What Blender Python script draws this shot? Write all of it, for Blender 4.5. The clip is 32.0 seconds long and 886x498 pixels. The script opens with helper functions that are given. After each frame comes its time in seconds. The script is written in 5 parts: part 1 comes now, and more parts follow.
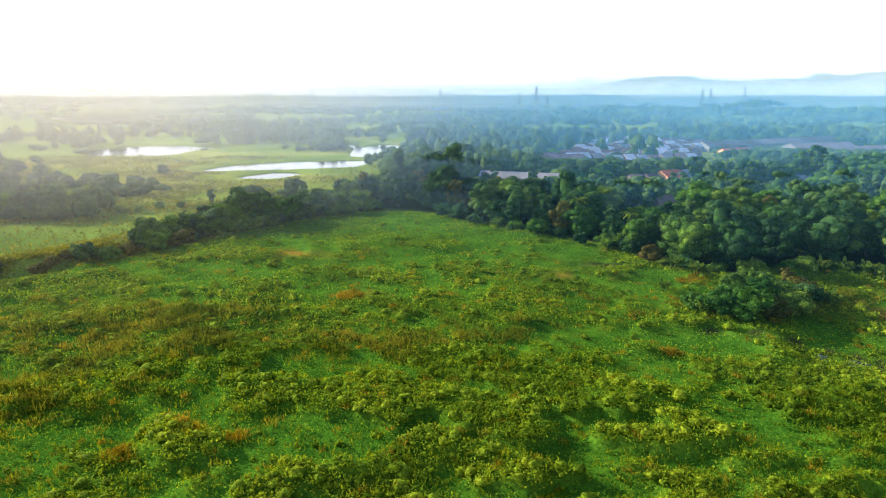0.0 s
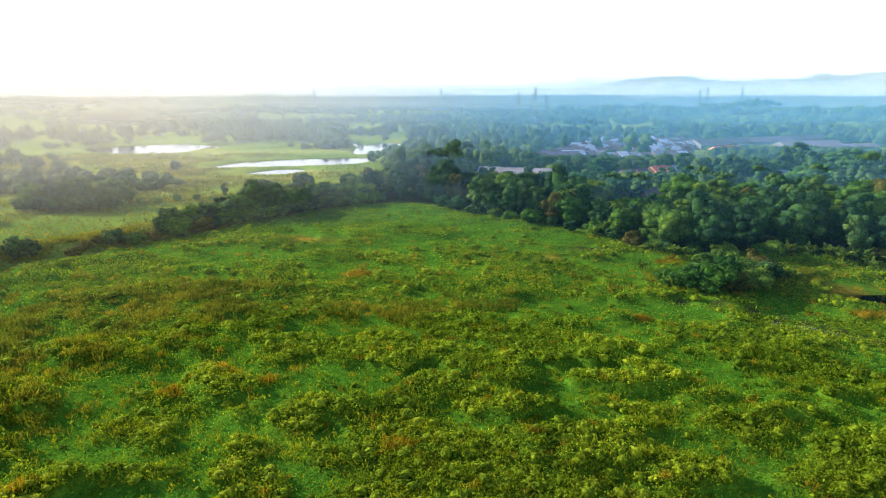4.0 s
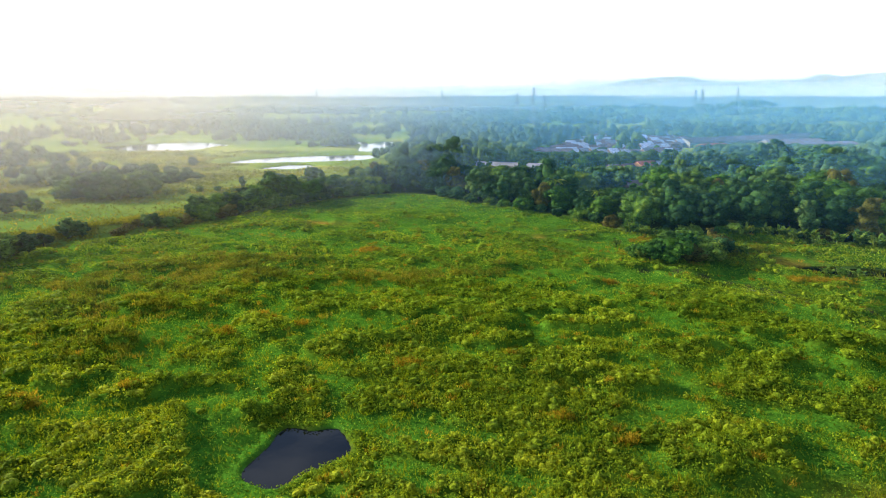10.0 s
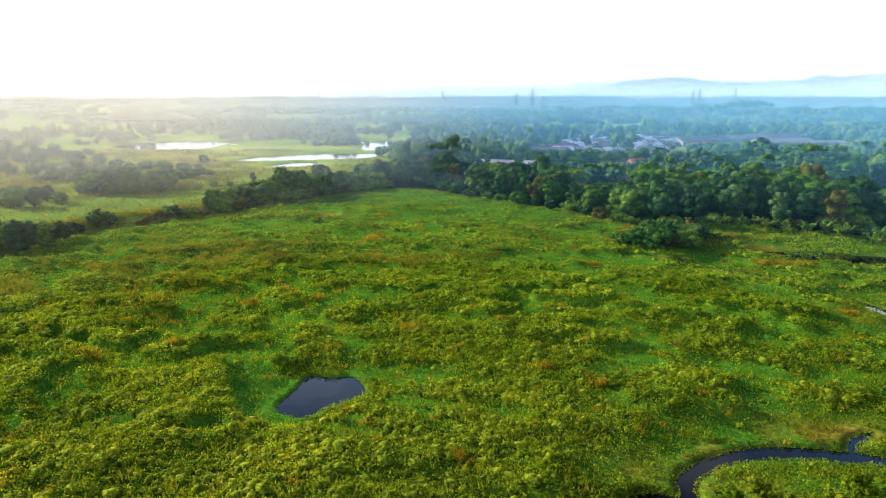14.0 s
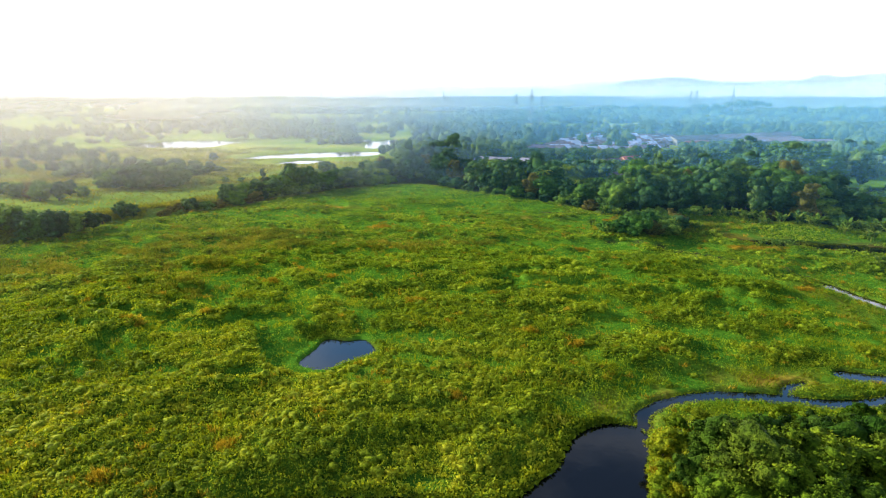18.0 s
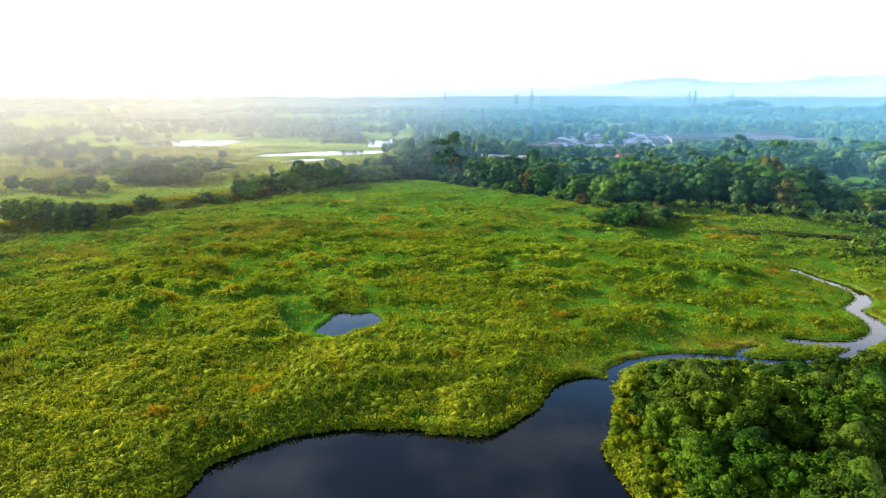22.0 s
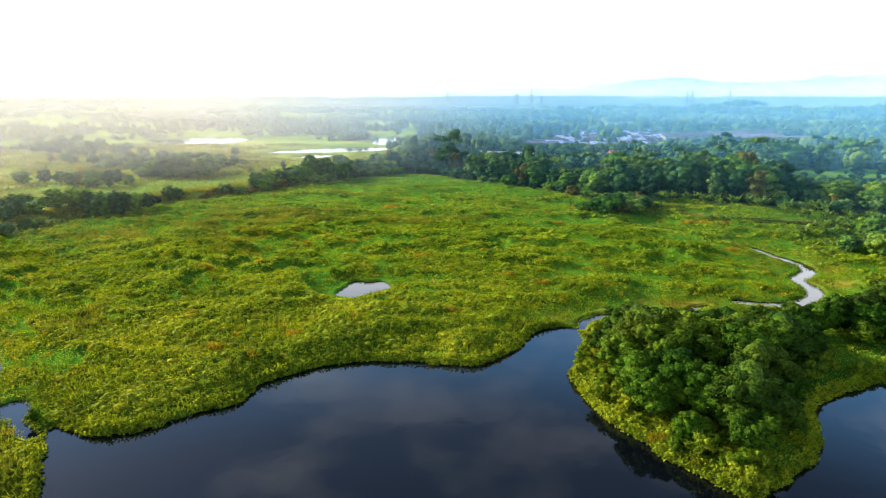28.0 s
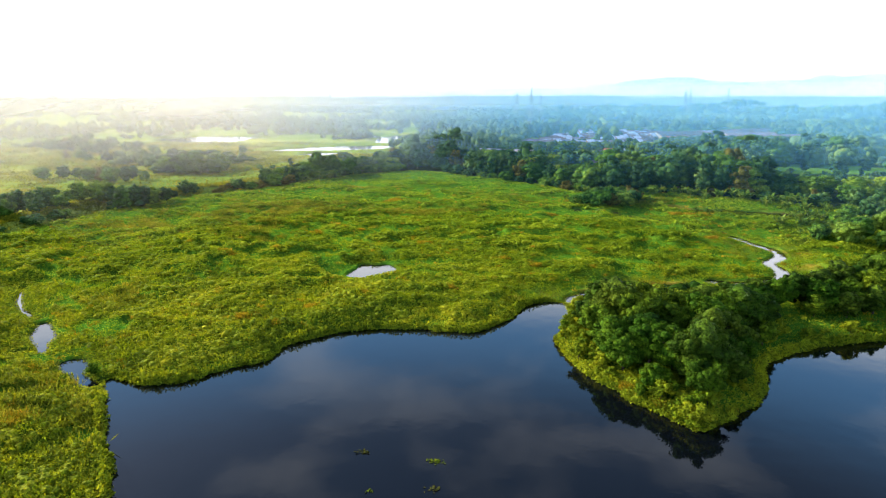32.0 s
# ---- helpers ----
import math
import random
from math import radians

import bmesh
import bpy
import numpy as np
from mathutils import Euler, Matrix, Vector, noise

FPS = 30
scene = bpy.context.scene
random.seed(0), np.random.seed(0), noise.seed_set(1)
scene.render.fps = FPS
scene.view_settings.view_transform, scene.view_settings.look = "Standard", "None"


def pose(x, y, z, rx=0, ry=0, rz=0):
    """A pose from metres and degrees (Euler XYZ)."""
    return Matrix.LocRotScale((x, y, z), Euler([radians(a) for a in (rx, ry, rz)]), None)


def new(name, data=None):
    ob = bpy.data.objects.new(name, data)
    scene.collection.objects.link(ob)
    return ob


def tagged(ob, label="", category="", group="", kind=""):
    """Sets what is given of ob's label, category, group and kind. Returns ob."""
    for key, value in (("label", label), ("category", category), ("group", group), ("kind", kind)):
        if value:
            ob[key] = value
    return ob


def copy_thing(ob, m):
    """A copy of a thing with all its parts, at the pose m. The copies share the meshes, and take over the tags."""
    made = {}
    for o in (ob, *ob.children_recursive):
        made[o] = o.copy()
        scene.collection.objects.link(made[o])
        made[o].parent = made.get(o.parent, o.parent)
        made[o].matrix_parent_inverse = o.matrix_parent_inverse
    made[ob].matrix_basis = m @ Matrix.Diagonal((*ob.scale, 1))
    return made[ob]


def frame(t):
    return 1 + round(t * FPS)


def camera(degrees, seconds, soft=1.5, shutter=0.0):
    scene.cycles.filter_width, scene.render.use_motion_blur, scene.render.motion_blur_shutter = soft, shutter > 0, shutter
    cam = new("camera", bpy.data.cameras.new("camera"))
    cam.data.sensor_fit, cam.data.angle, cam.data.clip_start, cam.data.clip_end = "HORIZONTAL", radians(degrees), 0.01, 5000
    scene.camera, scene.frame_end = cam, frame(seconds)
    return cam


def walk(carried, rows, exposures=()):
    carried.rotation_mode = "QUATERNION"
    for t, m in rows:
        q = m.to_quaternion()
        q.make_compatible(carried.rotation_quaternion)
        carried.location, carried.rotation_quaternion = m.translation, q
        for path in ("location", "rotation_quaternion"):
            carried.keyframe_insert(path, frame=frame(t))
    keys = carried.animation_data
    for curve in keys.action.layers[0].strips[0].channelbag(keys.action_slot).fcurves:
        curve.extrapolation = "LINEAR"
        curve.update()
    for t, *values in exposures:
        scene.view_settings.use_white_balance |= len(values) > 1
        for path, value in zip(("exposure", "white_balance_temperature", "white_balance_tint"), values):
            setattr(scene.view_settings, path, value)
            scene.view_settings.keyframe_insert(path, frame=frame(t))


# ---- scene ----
# ---------------------------------------------------------------- camera
cam = camera(72, 32.0, soft=1.0)
# seconds, x, y, z, tilt below level, turn to the left (degrees)
PATH = ((0, 0.0, 0.0, 35.0, 14.45, 0.0), (8, 0.43, -24.1, 34.52, 14.39, 0.15), (16, 0.8, -48.6, 34.5, 14.31, 0.3),
        (24, 1.6, -71.6, 34.65, 14.33, 0.6), (32, 2.02, -93.97, 34.58, 14.37, 0.82))
walk(cam, [(t, pose(x, y, z, 90 - tilt, 0, turn)) for t, x, y, z, tilt, turn in PATH],
     exposures=((0, 1.2), (12, 1.26), (22, 1.49), (32, 1.61)))

# ---------------------------------------------------------------- light
SUN_AZ, SUN_EL = -64.0, 22.0      # degrees from +y towards +x, and above the horizon
world = bpy.data.worlds.new("sky")
scene.world = world
world.use_nodes = True
wn = world.node_tree
wn.nodes.clear()
sky = wn.nodes.new("ShaderNodeTexSky")
sky.sky_type = "NISHITA"
sky.sun_disc = False
sky.sun_elevation, sky.sun_rotation = radians(SUN_EL), radians(SUN_AZ)
sky.air_density, sky.dust_density, sky.ozone_density = 0.8, 0.7, 1.5
bg = wn.nodes.new("ShaderNodeBackground")
bg.inputs["Strength"].default_value = 0.1
wout = wn.nodes.new("ShaderNodeOutputWorld")
# a thin veil of high cloud, white at the horizon, with clear morning blue above it
wco = wn.nodes.new("ShaderNodeTexCoord")
wmap = wn.nodes.new("ShaderNodeMapping")
wmap.inputs["Scale"].default_value = (1.0, 1.0, 2.6)
wmap.inputs["Location"].default_value = (0.3, 0.0, 0.0)
wnoise = wn.nodes.new("ShaderNodeTexNoise")
wnoise.inputs["Scale"].default_value, wnoise.inputs["Detail"].default_value = 3.6, 5.0
wn.links.new(wco.outputs["Generated"], wmap.inputs["Vector"])
wn.links.new(wmap.outputs[0], wnoise.inputs["Vector"])
wcl = wn.nodes.new("ShaderNodeMapRange")
wcl.inputs["From Min"].default_value, wcl.inputs["From Max"].default_value = 0.48, 0.68
wcl.inputs["To Min"].default_value, wcl.inputs["To Max"].default_value = 0.0, 0.3
wn.links.new(wnoise.outputs["Fac"], wcl.inputs["Value"])
wsep = wn.nodes.new("ShaderNodeSeparateXYZ")
wn.links.new(wco.outputs["Generated"], wsep.inputs[0])
wel = wn.nodes.new("ShaderNodeMapRange")
wel.interpolation_type = "SMOOTHSTEP"
wel.inputs["From Min"].default_value, wel.inputs["From Max"].default_value = 0.29, 0.38
wel.inputs["To Min"].default_value, wel.inputs["To Max"].default_value = 0.85, 0.0
wn.links.new(wsep.outputs["Z"], wel.inputs["Value"])
wmax = wn.nodes.new("ShaderNodeMath")
wmax.operation = "MAXIMUM"
wn.links.new(wcl.outputs[0], wmax.inputs[0])
wn.links.new(wel.outputs[0], wmax.inputs[1])
wbel = wn.nodes.new("ShaderNodeMapRange")
wbel.interpolation_type = "SMOOTHSTEP"
wbel.inputs["From Min"].default_value, wbel.inputs["From Max"].default_value = 0.38, 0.52
wbel.inputs["To Min"].default_value, wbel.inputs["To Max"].default_value = 0.7, 0.0
wn.links.new(wsep.outputs["Z"], wbel.inputs["Value"])
wblue = wn.nodes.new("ShaderNodeMix")
wblue.data_type = "RGBA"
wn.links.new(wbel.outputs[0], wblue.inputs[0])
wn.links.new(sky.outputs[0], wblue.inputs[6])
wblue.inputs[7].default_value = (1.7, 4.5, 8.8, 1)
wmix = wn.nodes.new("ShaderNodeMix")
wmix.data_type = "RGBA"
wn.links.new(wmax.outputs[0], wmix.inputs[0])
wn.links.new(wblue.outputs[2], wmix.inputs[6])
wmix.inputs[7].default_value = (10.8, 10.9, 11.1, 1)
wn.links.new(wmix.outputs[2], bg.inputs["Color"])
wn.links.new(bg.outputs[0], wout.inputs["Surface"])
sun_lamp = bpy.data.lights.new("sun", "SUN")
sun_lamp.energy, sun_lamp.angle, sun_lamp.color = 5.0, radians(1.0), (1.0, 0.84, 0.62)
sun = new("sun", sun_lamp)
az, el = radians(SUN_AZ), radians(SUN_EL)
to_sun = Vector((math.sin(az) * math.cos(el), math.cos(az) * math.cos(el), math.sin(el)))
sun.rotation_euler = to_sun.to_track_quat("Z", "Y").to_euler()


# ---------------------------------------------------------------- materials
def nodes_of(name):
    m = bpy.data.materials.new(name)
    m.use_nodes = True
    m.node_tree.nodes.clear()
    return m, m.node_tree


def noise_node(nt, scale, detail=4.0, rough=0.55, vec=None):
    n = nt.nodes.new("ShaderNodeTexNoise")
    n.inputs["Scale"].default_value, n.inputs["Detail"].default_value, n.inputs["Roughness"].default_value = scale, detail, rough
    if vec is not None:
        nt.links.new(vec, n.inputs["Vector"])
    return n.outputs["Fac"]


def ramp_node(nt, fac, stops):
    r = nt.nodes.new("ShaderNodeValToRGB")
    while len(r.color_ramp.elements) < len(stops):
        r.color_ramp.elements.new(0.5)
    for e, (p, c) in zip(r.color_ramp.elements, stops):
        e.position, e.color = p, (*c, 1)
    nt.links.new(fac, r.inputs["Fac"])
    return r.outputs["Color"]


def mix_node(nt, fac, a, b, kind="MIX"):
    m = nt.nodes.new("ShaderNodeMix")
    m.data_type, m.blend_type = "RGBA", kind
    for s, v in ((m.inputs[0], fac), (m.inputs[6], a), (m.inputs[7], b)):
        if isinstance(v, (int, float)):
            s.default_value = v
        elif isinstance(v, tuple):
            s.default_value = (*v, 1)
        else:
            nt.links.new(v, s)
    return m.outputs[2]


def place_of(nt):
    return nt.nodes.new("ShaderNodeNewGeometry").outputs["Position"]


def finish(nt, shader):
    out = nt.nodes.new("ShaderNodeOutputMaterial")
    nt.links.new(shader, out.inputs["Surface"])


def principled(nt, colour, rough=0.6, spec=0.4, metal=0.0, bump=None, depth=0.05):
    b = nt.nodes.new("ShaderNodeBsdfPrincipled")
    if isinstance(colour, tuple):
        b.inputs["Base Color"].default_value = (*colour, 1)
    else:
        nt.links.new(colour, b.inputs["Base Color"])
    b.inputs["Roughness"].default_value, b.inputs["Specular IOR Level"].default_value, b.inputs["Metallic"].default_value = rough, spec, metal
    if bump is not None:
        n = nt.nodes.new("ShaderNodeBump")
        n.inputs["Distance"].default_value = depth
        nt.links.new(bump, n.inputs["Height"])
        nt.links.new(n.outputs[0], b.inputs["Normal"])
    return b.outputs[0]


def leaf_material(name, dark, mid, light, patch=0.05, per_object=True, through_leaf=0.35, tint=None, south=None, clump=0.55, speck=2.6, grainy=1.0):
    """Foliage: each leaf differs a little, patches differ more, and light passes through."""
    m, nt = nodes_of(name)
    geo = nt.nodes.new("ShaderNodeNewGeometry")
    island = geo.outputs["Random Per Island"]
    big = noise_node(nt, patch, 3.0, 0.6, geo.outputs["Position"])
    add = nt.nodes.new("ShaderNodeMath")
    add.operation = "MULTIPLY_ADD"
    nt.links.new(island, add.inputs[0])
    add.inputs[1].default_value = 0.14
    fine = noise_node(nt, clump, 2.0, 0.5, geo.outputs["Position"])
    both = nt.nodes.new("ShaderNodeMath")
    both.operation = "MULTIPLY_ADD"
    nt.links.new(fine, both.inputs[0])
    both.inputs[1].default_value = 0.55
    nt.links.new(big, both.inputs[2])
    nt.links.new(both.outputs[0], add.inputs[2])
    sub = nt.nodes.new("ShaderNodeMath")
    sub.operation = "SUBTRACT"
    nt.links.new(add.outputs[0], sub.inputs[0])
    sub.inputs[1].default_value = 0.345
    col = ramp_node(nt, sub.outputs[0], [(0.28, dark), (0.5, mid), (0.74, light)])
    if tint:
        t = noise_node(nt, patch * 2.3, 2.0, 0.5, geo.outputs["Position"])
        f = ramp_node(nt, t, [(0.58, (0, 0, 0)), (0.72, (1, 1, 1))])
        col = mix_node(nt, f, col, tint)
    if south:
        sep = nt.nodes.new("ShaderNodeSeparateXYZ")
        nt.links.new(geo.outputs["Position"], sep.inputs[0])
        sm = nt.nodes.new("ShaderNodeMapRange")
        sm.inputs["From Min"].default_value, sm.inputs["From Max"].default_value = 60.0, -15.0
        sm.inputs["To Max"].default_value = 0.7
        nt.links.new(sep.outputs["Y"], sm.inputs["Value"])
        col = mix_node(nt, sm.outputs[0], col, mix_node(nt, 1.0, col, south, "MULTIPLY"))
    if per_object:
        info = nt.nodes.new("ShaderNodeObjectInfo")
        hsv = nt.nodes.new("ShaderNodeHueSaturation")
        mr = nt.nodes.new("ShaderNodeMapRange")
        mr.inputs["To Min"].default_value, mr.inputs["To Max"].default_value = 0.518, 0.47
        mv = nt.nodes.new("ShaderNodeMapRange")
        mv.inputs["To Min"].default_value, mv.inputs["To Max"].default_value = 0.72, 1.32
        nt.links.new(info.outputs["Random"], mr.inputs["Value"])
        nt.links.new(info.outputs["Random"], mv.inputs["Value"])
        nt.links.new(mr.outputs[0], hsv.inputs["Hue"])
        nt.links.new(mv.outputs[0], hsv.inputs["Value"])
        nt.links.new(col, hsv.inputs["Color"])
        col = hsv.outputs[0]
    grain = noise_node(nt, speck, 2.5, 0.65, geo.outputs["Position"])
    col = mix_node(nt, 1.0, col, ramp_node(nt, grain, [(0.34, (1 - 0.6 * grainy,) * 3), (0.5, (1, 1, 1)), (0.66, (1 + 0.45 * grainy, 1 + 0.4 * grainy, 1 + 0.2 * grainy))]), "MULTIPLY")
    p = principled(nt, col, 0.75, 0.03, 0.0, grain, 1.1 / speck)
    tr = nt.nodes.new("ShaderNodeBsdfTranslucent")
    nt.links.new(mix_node(nt, 1.0, col, (1.5, 1.15, 0.5), "MULTIPLY"), tr.inputs["Color"])
    mx = nt.nodes.new("ShaderNodeMixShader")
    mx.inputs[0].default_value = through_leaf
    nt.links.new(p, mx.inputs[1])
    nt.links.new(tr.outputs[0], mx.inputs[2])
    finish(nt, mx.outputs[0])
    return m


def plain_material(name, colour, rough=0.7, spread=0.35, scale=1.5, metal=0.0):
    """One colour with stains at two scales and a fine relief."""
    m, nt = nodes_of(name)
    pos = place_of(nt)
    a, b = noise_node(nt, scale * 0.25, 3.0, 0.6, pos), noise_node(nt, scale * 6, 4.0, 0.6, pos)
    lo, hi = tuple(c * (1 - spread) for c in colour), tuple(min(1, c * (1 + spread)) for c in colour)
    col = mix_node(nt, 0.4, ramp_node(nt, a, [(0.3, lo), (0.7, hi)]), ramp_node(nt, b, [(0.3, lo), (0.7, hi)]))
    info = nt.nodes.new("ShaderNodeObjectInfo")
    mv = nt.nodes.new("ShaderNodeMapRange")
    mv.inputs["To Min"].default_value, mv.inputs["To Max"].default_value = 0.55, 1.5
    nt.links.new(info.outputs["Random"], mv.inputs["Value"])
    hsv = nt.nodes.new("ShaderNodeHueSaturation")
    nt.links.new(mv.outputs[0], hsv.inputs["Value"])
    nt.links.new(col, hsv.inputs["Color"])
    finish(nt, principled(nt, hsv.outputs[0], rough, 0.3, metal, b, 0.02))
    return m


def ground_material():
    m, nt = nodes_of("ground_cover")
    pos = place_of(nt)
    a, b, c = noise_node(nt, 0.011, 4.0, 0.6, pos), noise_node(nt, 0.15, 5.0, 0.65, pos), noise_node(nt, 2.2, 4.0, 0.7, pos)
    grass = ramp_node(nt, b, [(0.3, (0.03, 0.1, 0.01)), (0.52, (0.052, 0.16, 0.014)), (0.72, (0.09, 0.21, 0.018))])
    field = ramp_node(nt, a, [(0.36, (0.1, 0.19, 0.03)), (0.5, (0.17, 0.26, 0.04)), (0.6, (0.27, 0.31, 0.06)), (0.72, (0.16, 0.25, 0.04))])
    fine = ramp_node(nt, c, [(0.3, (0.55, 0.55, 0.55)), (0.7, (1.25, 1.25, 1.25))])

    def attr(n):
        k = nt.nodes.new("ShaderNodeAttribute")
        k.attribute_name = n
        return k.outputs["Fac"]
    col = mix_node(nt, attr("field"), grass, field)
    col = mix_node(nt, attr("dry"), col, ramp_node(nt, b, [(0.3, (0.14, 0.10, 0.015)), (0.7, (0.27, 0.19, 0.03))]))
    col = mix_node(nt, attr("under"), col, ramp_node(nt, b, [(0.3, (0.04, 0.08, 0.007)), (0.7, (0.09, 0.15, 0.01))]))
    # much darker green where the trees stand close
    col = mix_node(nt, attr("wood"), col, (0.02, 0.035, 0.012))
    col = mix_node(nt, attr("mud"), col, (0.028, 0.024, 0.016))
    col = mix_node(nt, 1.0, col, fine, "MULTIPLY")
    finish(nt, principled(nt, col, 0.9, 0.0, 0.0, c, 0.12))
    return m


def water_material(name, rough):
    m, nt = nodes_of(name)
    pos = place_of(nt)
    r = noise_node(nt, 0.35, 3.0, 0.5, pos)
    big = noise_node(nt, 0.03, 3.0, 0.5, pos)
    col = ramp_node(nt, big, [(0.35, (0.0008, 0.0015, 0.003)), (0.7, (0.002, 0.003, 0.005))])
    b = principled(nt, col, rough, 0.5, 0.0, r, 0.01)
    for n in nt.nodes:
        if n.type == "BSDF_PRINCIPLED":
            n.inputs["IOR"].default_value = 1.33
    finish(nt, b)
    return m


def mist_material():
    m, nt = nodes_of("painted_haze")
    k = nt.nodes.new("ShaderNodeAttribute")
    k.attribute_name = "mistiness"
    n = noise_node(nt, 0.006, 4.0, 0.6, place_of(nt))
    mp = nt.nodes.new("ShaderNodeMapRange")
    mp.inputs["From Min"].default_value, mp.inputs["From Max"].default_value = 0.3, 0.7
    mp.inputs["To Min"].default_value, mp.inputs["To Max"].default_value = 0.85, 1.12
    nt.links.new(n, mp.inputs["Value"])
    mul = nt.nodes.new("ShaderNodeMath")
    mul.operation = "MULTIPLY"
    mul.use_clamp = True
    nt.links.new(k.outputs["Fac"], mul.inputs[0])
    nt.links.new(mp.outputs[0], mul.inputs[1])
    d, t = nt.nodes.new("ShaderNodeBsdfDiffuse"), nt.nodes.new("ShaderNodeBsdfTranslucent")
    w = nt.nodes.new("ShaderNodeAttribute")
    w.attribute_name = "haze_whiteness"
    # distance haze painted into the sheet's colour, from blue to warm white
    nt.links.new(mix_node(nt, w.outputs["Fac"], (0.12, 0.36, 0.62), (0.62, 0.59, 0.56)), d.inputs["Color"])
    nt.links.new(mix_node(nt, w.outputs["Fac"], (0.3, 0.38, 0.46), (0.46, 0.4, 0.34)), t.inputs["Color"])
    tp = nt.nodes.new("ShaderNodeBsdfTransparent")
    half, mx = nt.nodes.new("ShaderNodeAddShader"), nt.nodes.new("ShaderNodeMixShader")
    nt.links.new(d.outputs[0], half.inputs[0])
    nt.links.new(t.outputs[0], half.inputs[1])
    nt.links.new(mul.outputs[0], mx.inputs[0])
    nt.links.new(tp.outputs[0], mx.inputs[1])
    nt.links.new(half.outputs[0], mx.inputs[2])
    finish(nt, mx.outputs[0])
    return m


M_GROUND, M_MIST = ground_material(), mist_material()
M_WATER, M_RIPPLED = water_material("still_water", 0.04), water_material("rippled_water", 0.1)
M_MARSH = leaf_material("marsh_leaf", (0.062, 0.135, 0.01), (0.13, 0.24, 0.016), (0.215, 0.34, 0.022), 0.06, False, 0.4, south=(1.32, 0.98, 0.8), speck=1.6, grainy=0.85)
M_CLUMP = leaf_material("clump_leaf", (0.062, 0.125, 0.008), (0.138, 0.232, 0.013), (0.24, 0.33, 0.02), 0.06, False, 0.3, south=(1.32, 0.97, 0.8), speck=2.2, grainy=0.85)
M_LAWN = leaf_material("low_grass", (0.055, 0.155, 0.015), (0.096, 0.245, 0.022), (0.155, 0.32, 0.028), 0.09, False, 0.4, south=(1.35, 1.04, 0.85), grainy=0.4)
M_REED = leaf_material("olive_reed", (0.06, 0.1, 0.011), (0.112, 0.16, 0.017), (0.2, 0.22, 0.027), 0.12, False, 0.35)
M_SCRUB = leaf_material("field_scrub_leaf", (0.07, 0.11, 0.012), (0.13, 0.18, 0.016), (0.25, 0.26, 0.03), 0.05, False, 0.3)
M_TUFT = leaf_material("tuft_blade", (0.07, 0.14, 0.008), (0.12, 0.2, 0.01), (0.2, 0.26, 0.016), 0.15, False, 0.45)
M_DRY = leaf_material("dry_reed", (0.12, 0.11, 0.01), (0.21, 0.18, 0.014), (0.33, 0.27, 0.028), 0.2, False, 0.35)
M_GOLD = leaf_material("golden_grass", (0.09, 0.14, 0.012), (0.16, 0.21, 0.018), (0.27, 0.29, 0.03), 0.1, False, 0.4)
M_LEAF = leaf_material("tree_leaf", (0.01, 0.037, 0.018), (0.027, 0.08, 0.028), (0.075, 0.155, 0.034), 0.08, True, 0.12)
M_LEAF_BRIGHT = leaf_material("bright_leaf", (0.022, 0.068, 0.014), (0.055, 0.14, 0.022), (0.125, 0.23, 0.028), 0.1, True, 0.15)
M_LEAF_OLIVE = leaf_material("olive_leaf", (0.04, 0.05, 0.012), (0.07, 0.085, 0.02), (0.12, 0.12, 0.03), 0.1)
M_SPIT = leaf_material("spit_leaf", (0.012, 0.038, 0.003), (0.034, 0.085, 0.005), (0.09, 0.16, 0.008), 0.12, True, 0.1)
M_SPIT_DARK = leaf_material("spit_dark_leaf", (0.009, 0.028, 0.003), (0.02, 0.052, 0.005), (0.05, 0.1, 0.007), 0.12, True, 0.1)
M_SHRUB = leaf_material("shrub_leaf", (0.045, 0.1, 0.006), (0.1, 0.175, 0.009), (0.2, 0.255, 0.013), 0.15, True, 0.35)
M_PALM = leaf_material("palm_leaf", (0.04, 0.085, 0.012), (0.075, 0.15, 0.018), (0.15, 0.22, 0.03), 0.2)
M_BANANA = leaf_material("banana_leaf", (0.04, 0.1, 0.018), (0.07, 0.15, 0.025), (0.12, 0.21, 0.035), 0.3, True, 0.35)
M_FAR = leaf_material("far_leaf", (0.018, 0.045, 0.018), (0.042, 0.09, 0.026), (0.1, 0.165, 0.034), 0.02, False, 0.1, clump=0.14, speck=0.9)
M_BARK = plain_material("bark", (0.05, 0.04, 0.03), 0.9)
M_WALL_WARM = plain_material("ochre_wall", (0.5, 0.25, 0.13), 0.8)
M_WALL_BROWN = plain_material("brown_wall", (0.15, 0.1, 0.09), 0.85)
M_ROOF_GREY = plain_material("grey_sheet_roof", (0.27, 0.28, 0.37), 0.55)
M_ROOF_BROWN = plain_material("brown_tile_roof", (0.12, 0.085, 0.1), 0.8)
M_ROOF_RED = plain_material("red_sheet_roof", (0.28, 0.08, 0.06), 0.7)
M_GLASS = plain_material("dark_window", (0.03, 0.035, 0.04), 0.15)
M_STEEL = plain_material("pylon_steel", (0.1, 0.09, 0.09), 0.6, metal=0.3)
M_HILL = plain_material("hill_forest", (0.05, 0.08, 0.04), 0.9, 0.3, 0.004)


# ---------------------------------------------------------------- mesh tools
def lattice(ix, iy, seed):
    h = (ix.astype(np.int64) * 374761393 + iy.astype(np.int64) * 668265263 + seed * 974634777) & 0xFFFFFFFF
    h = ((h ^ (h >> 13)) * 1274126177) & 0xFFFFFFFF
    return ((h ^ (h >> 16)) & 0xFFFF) / 65535.0


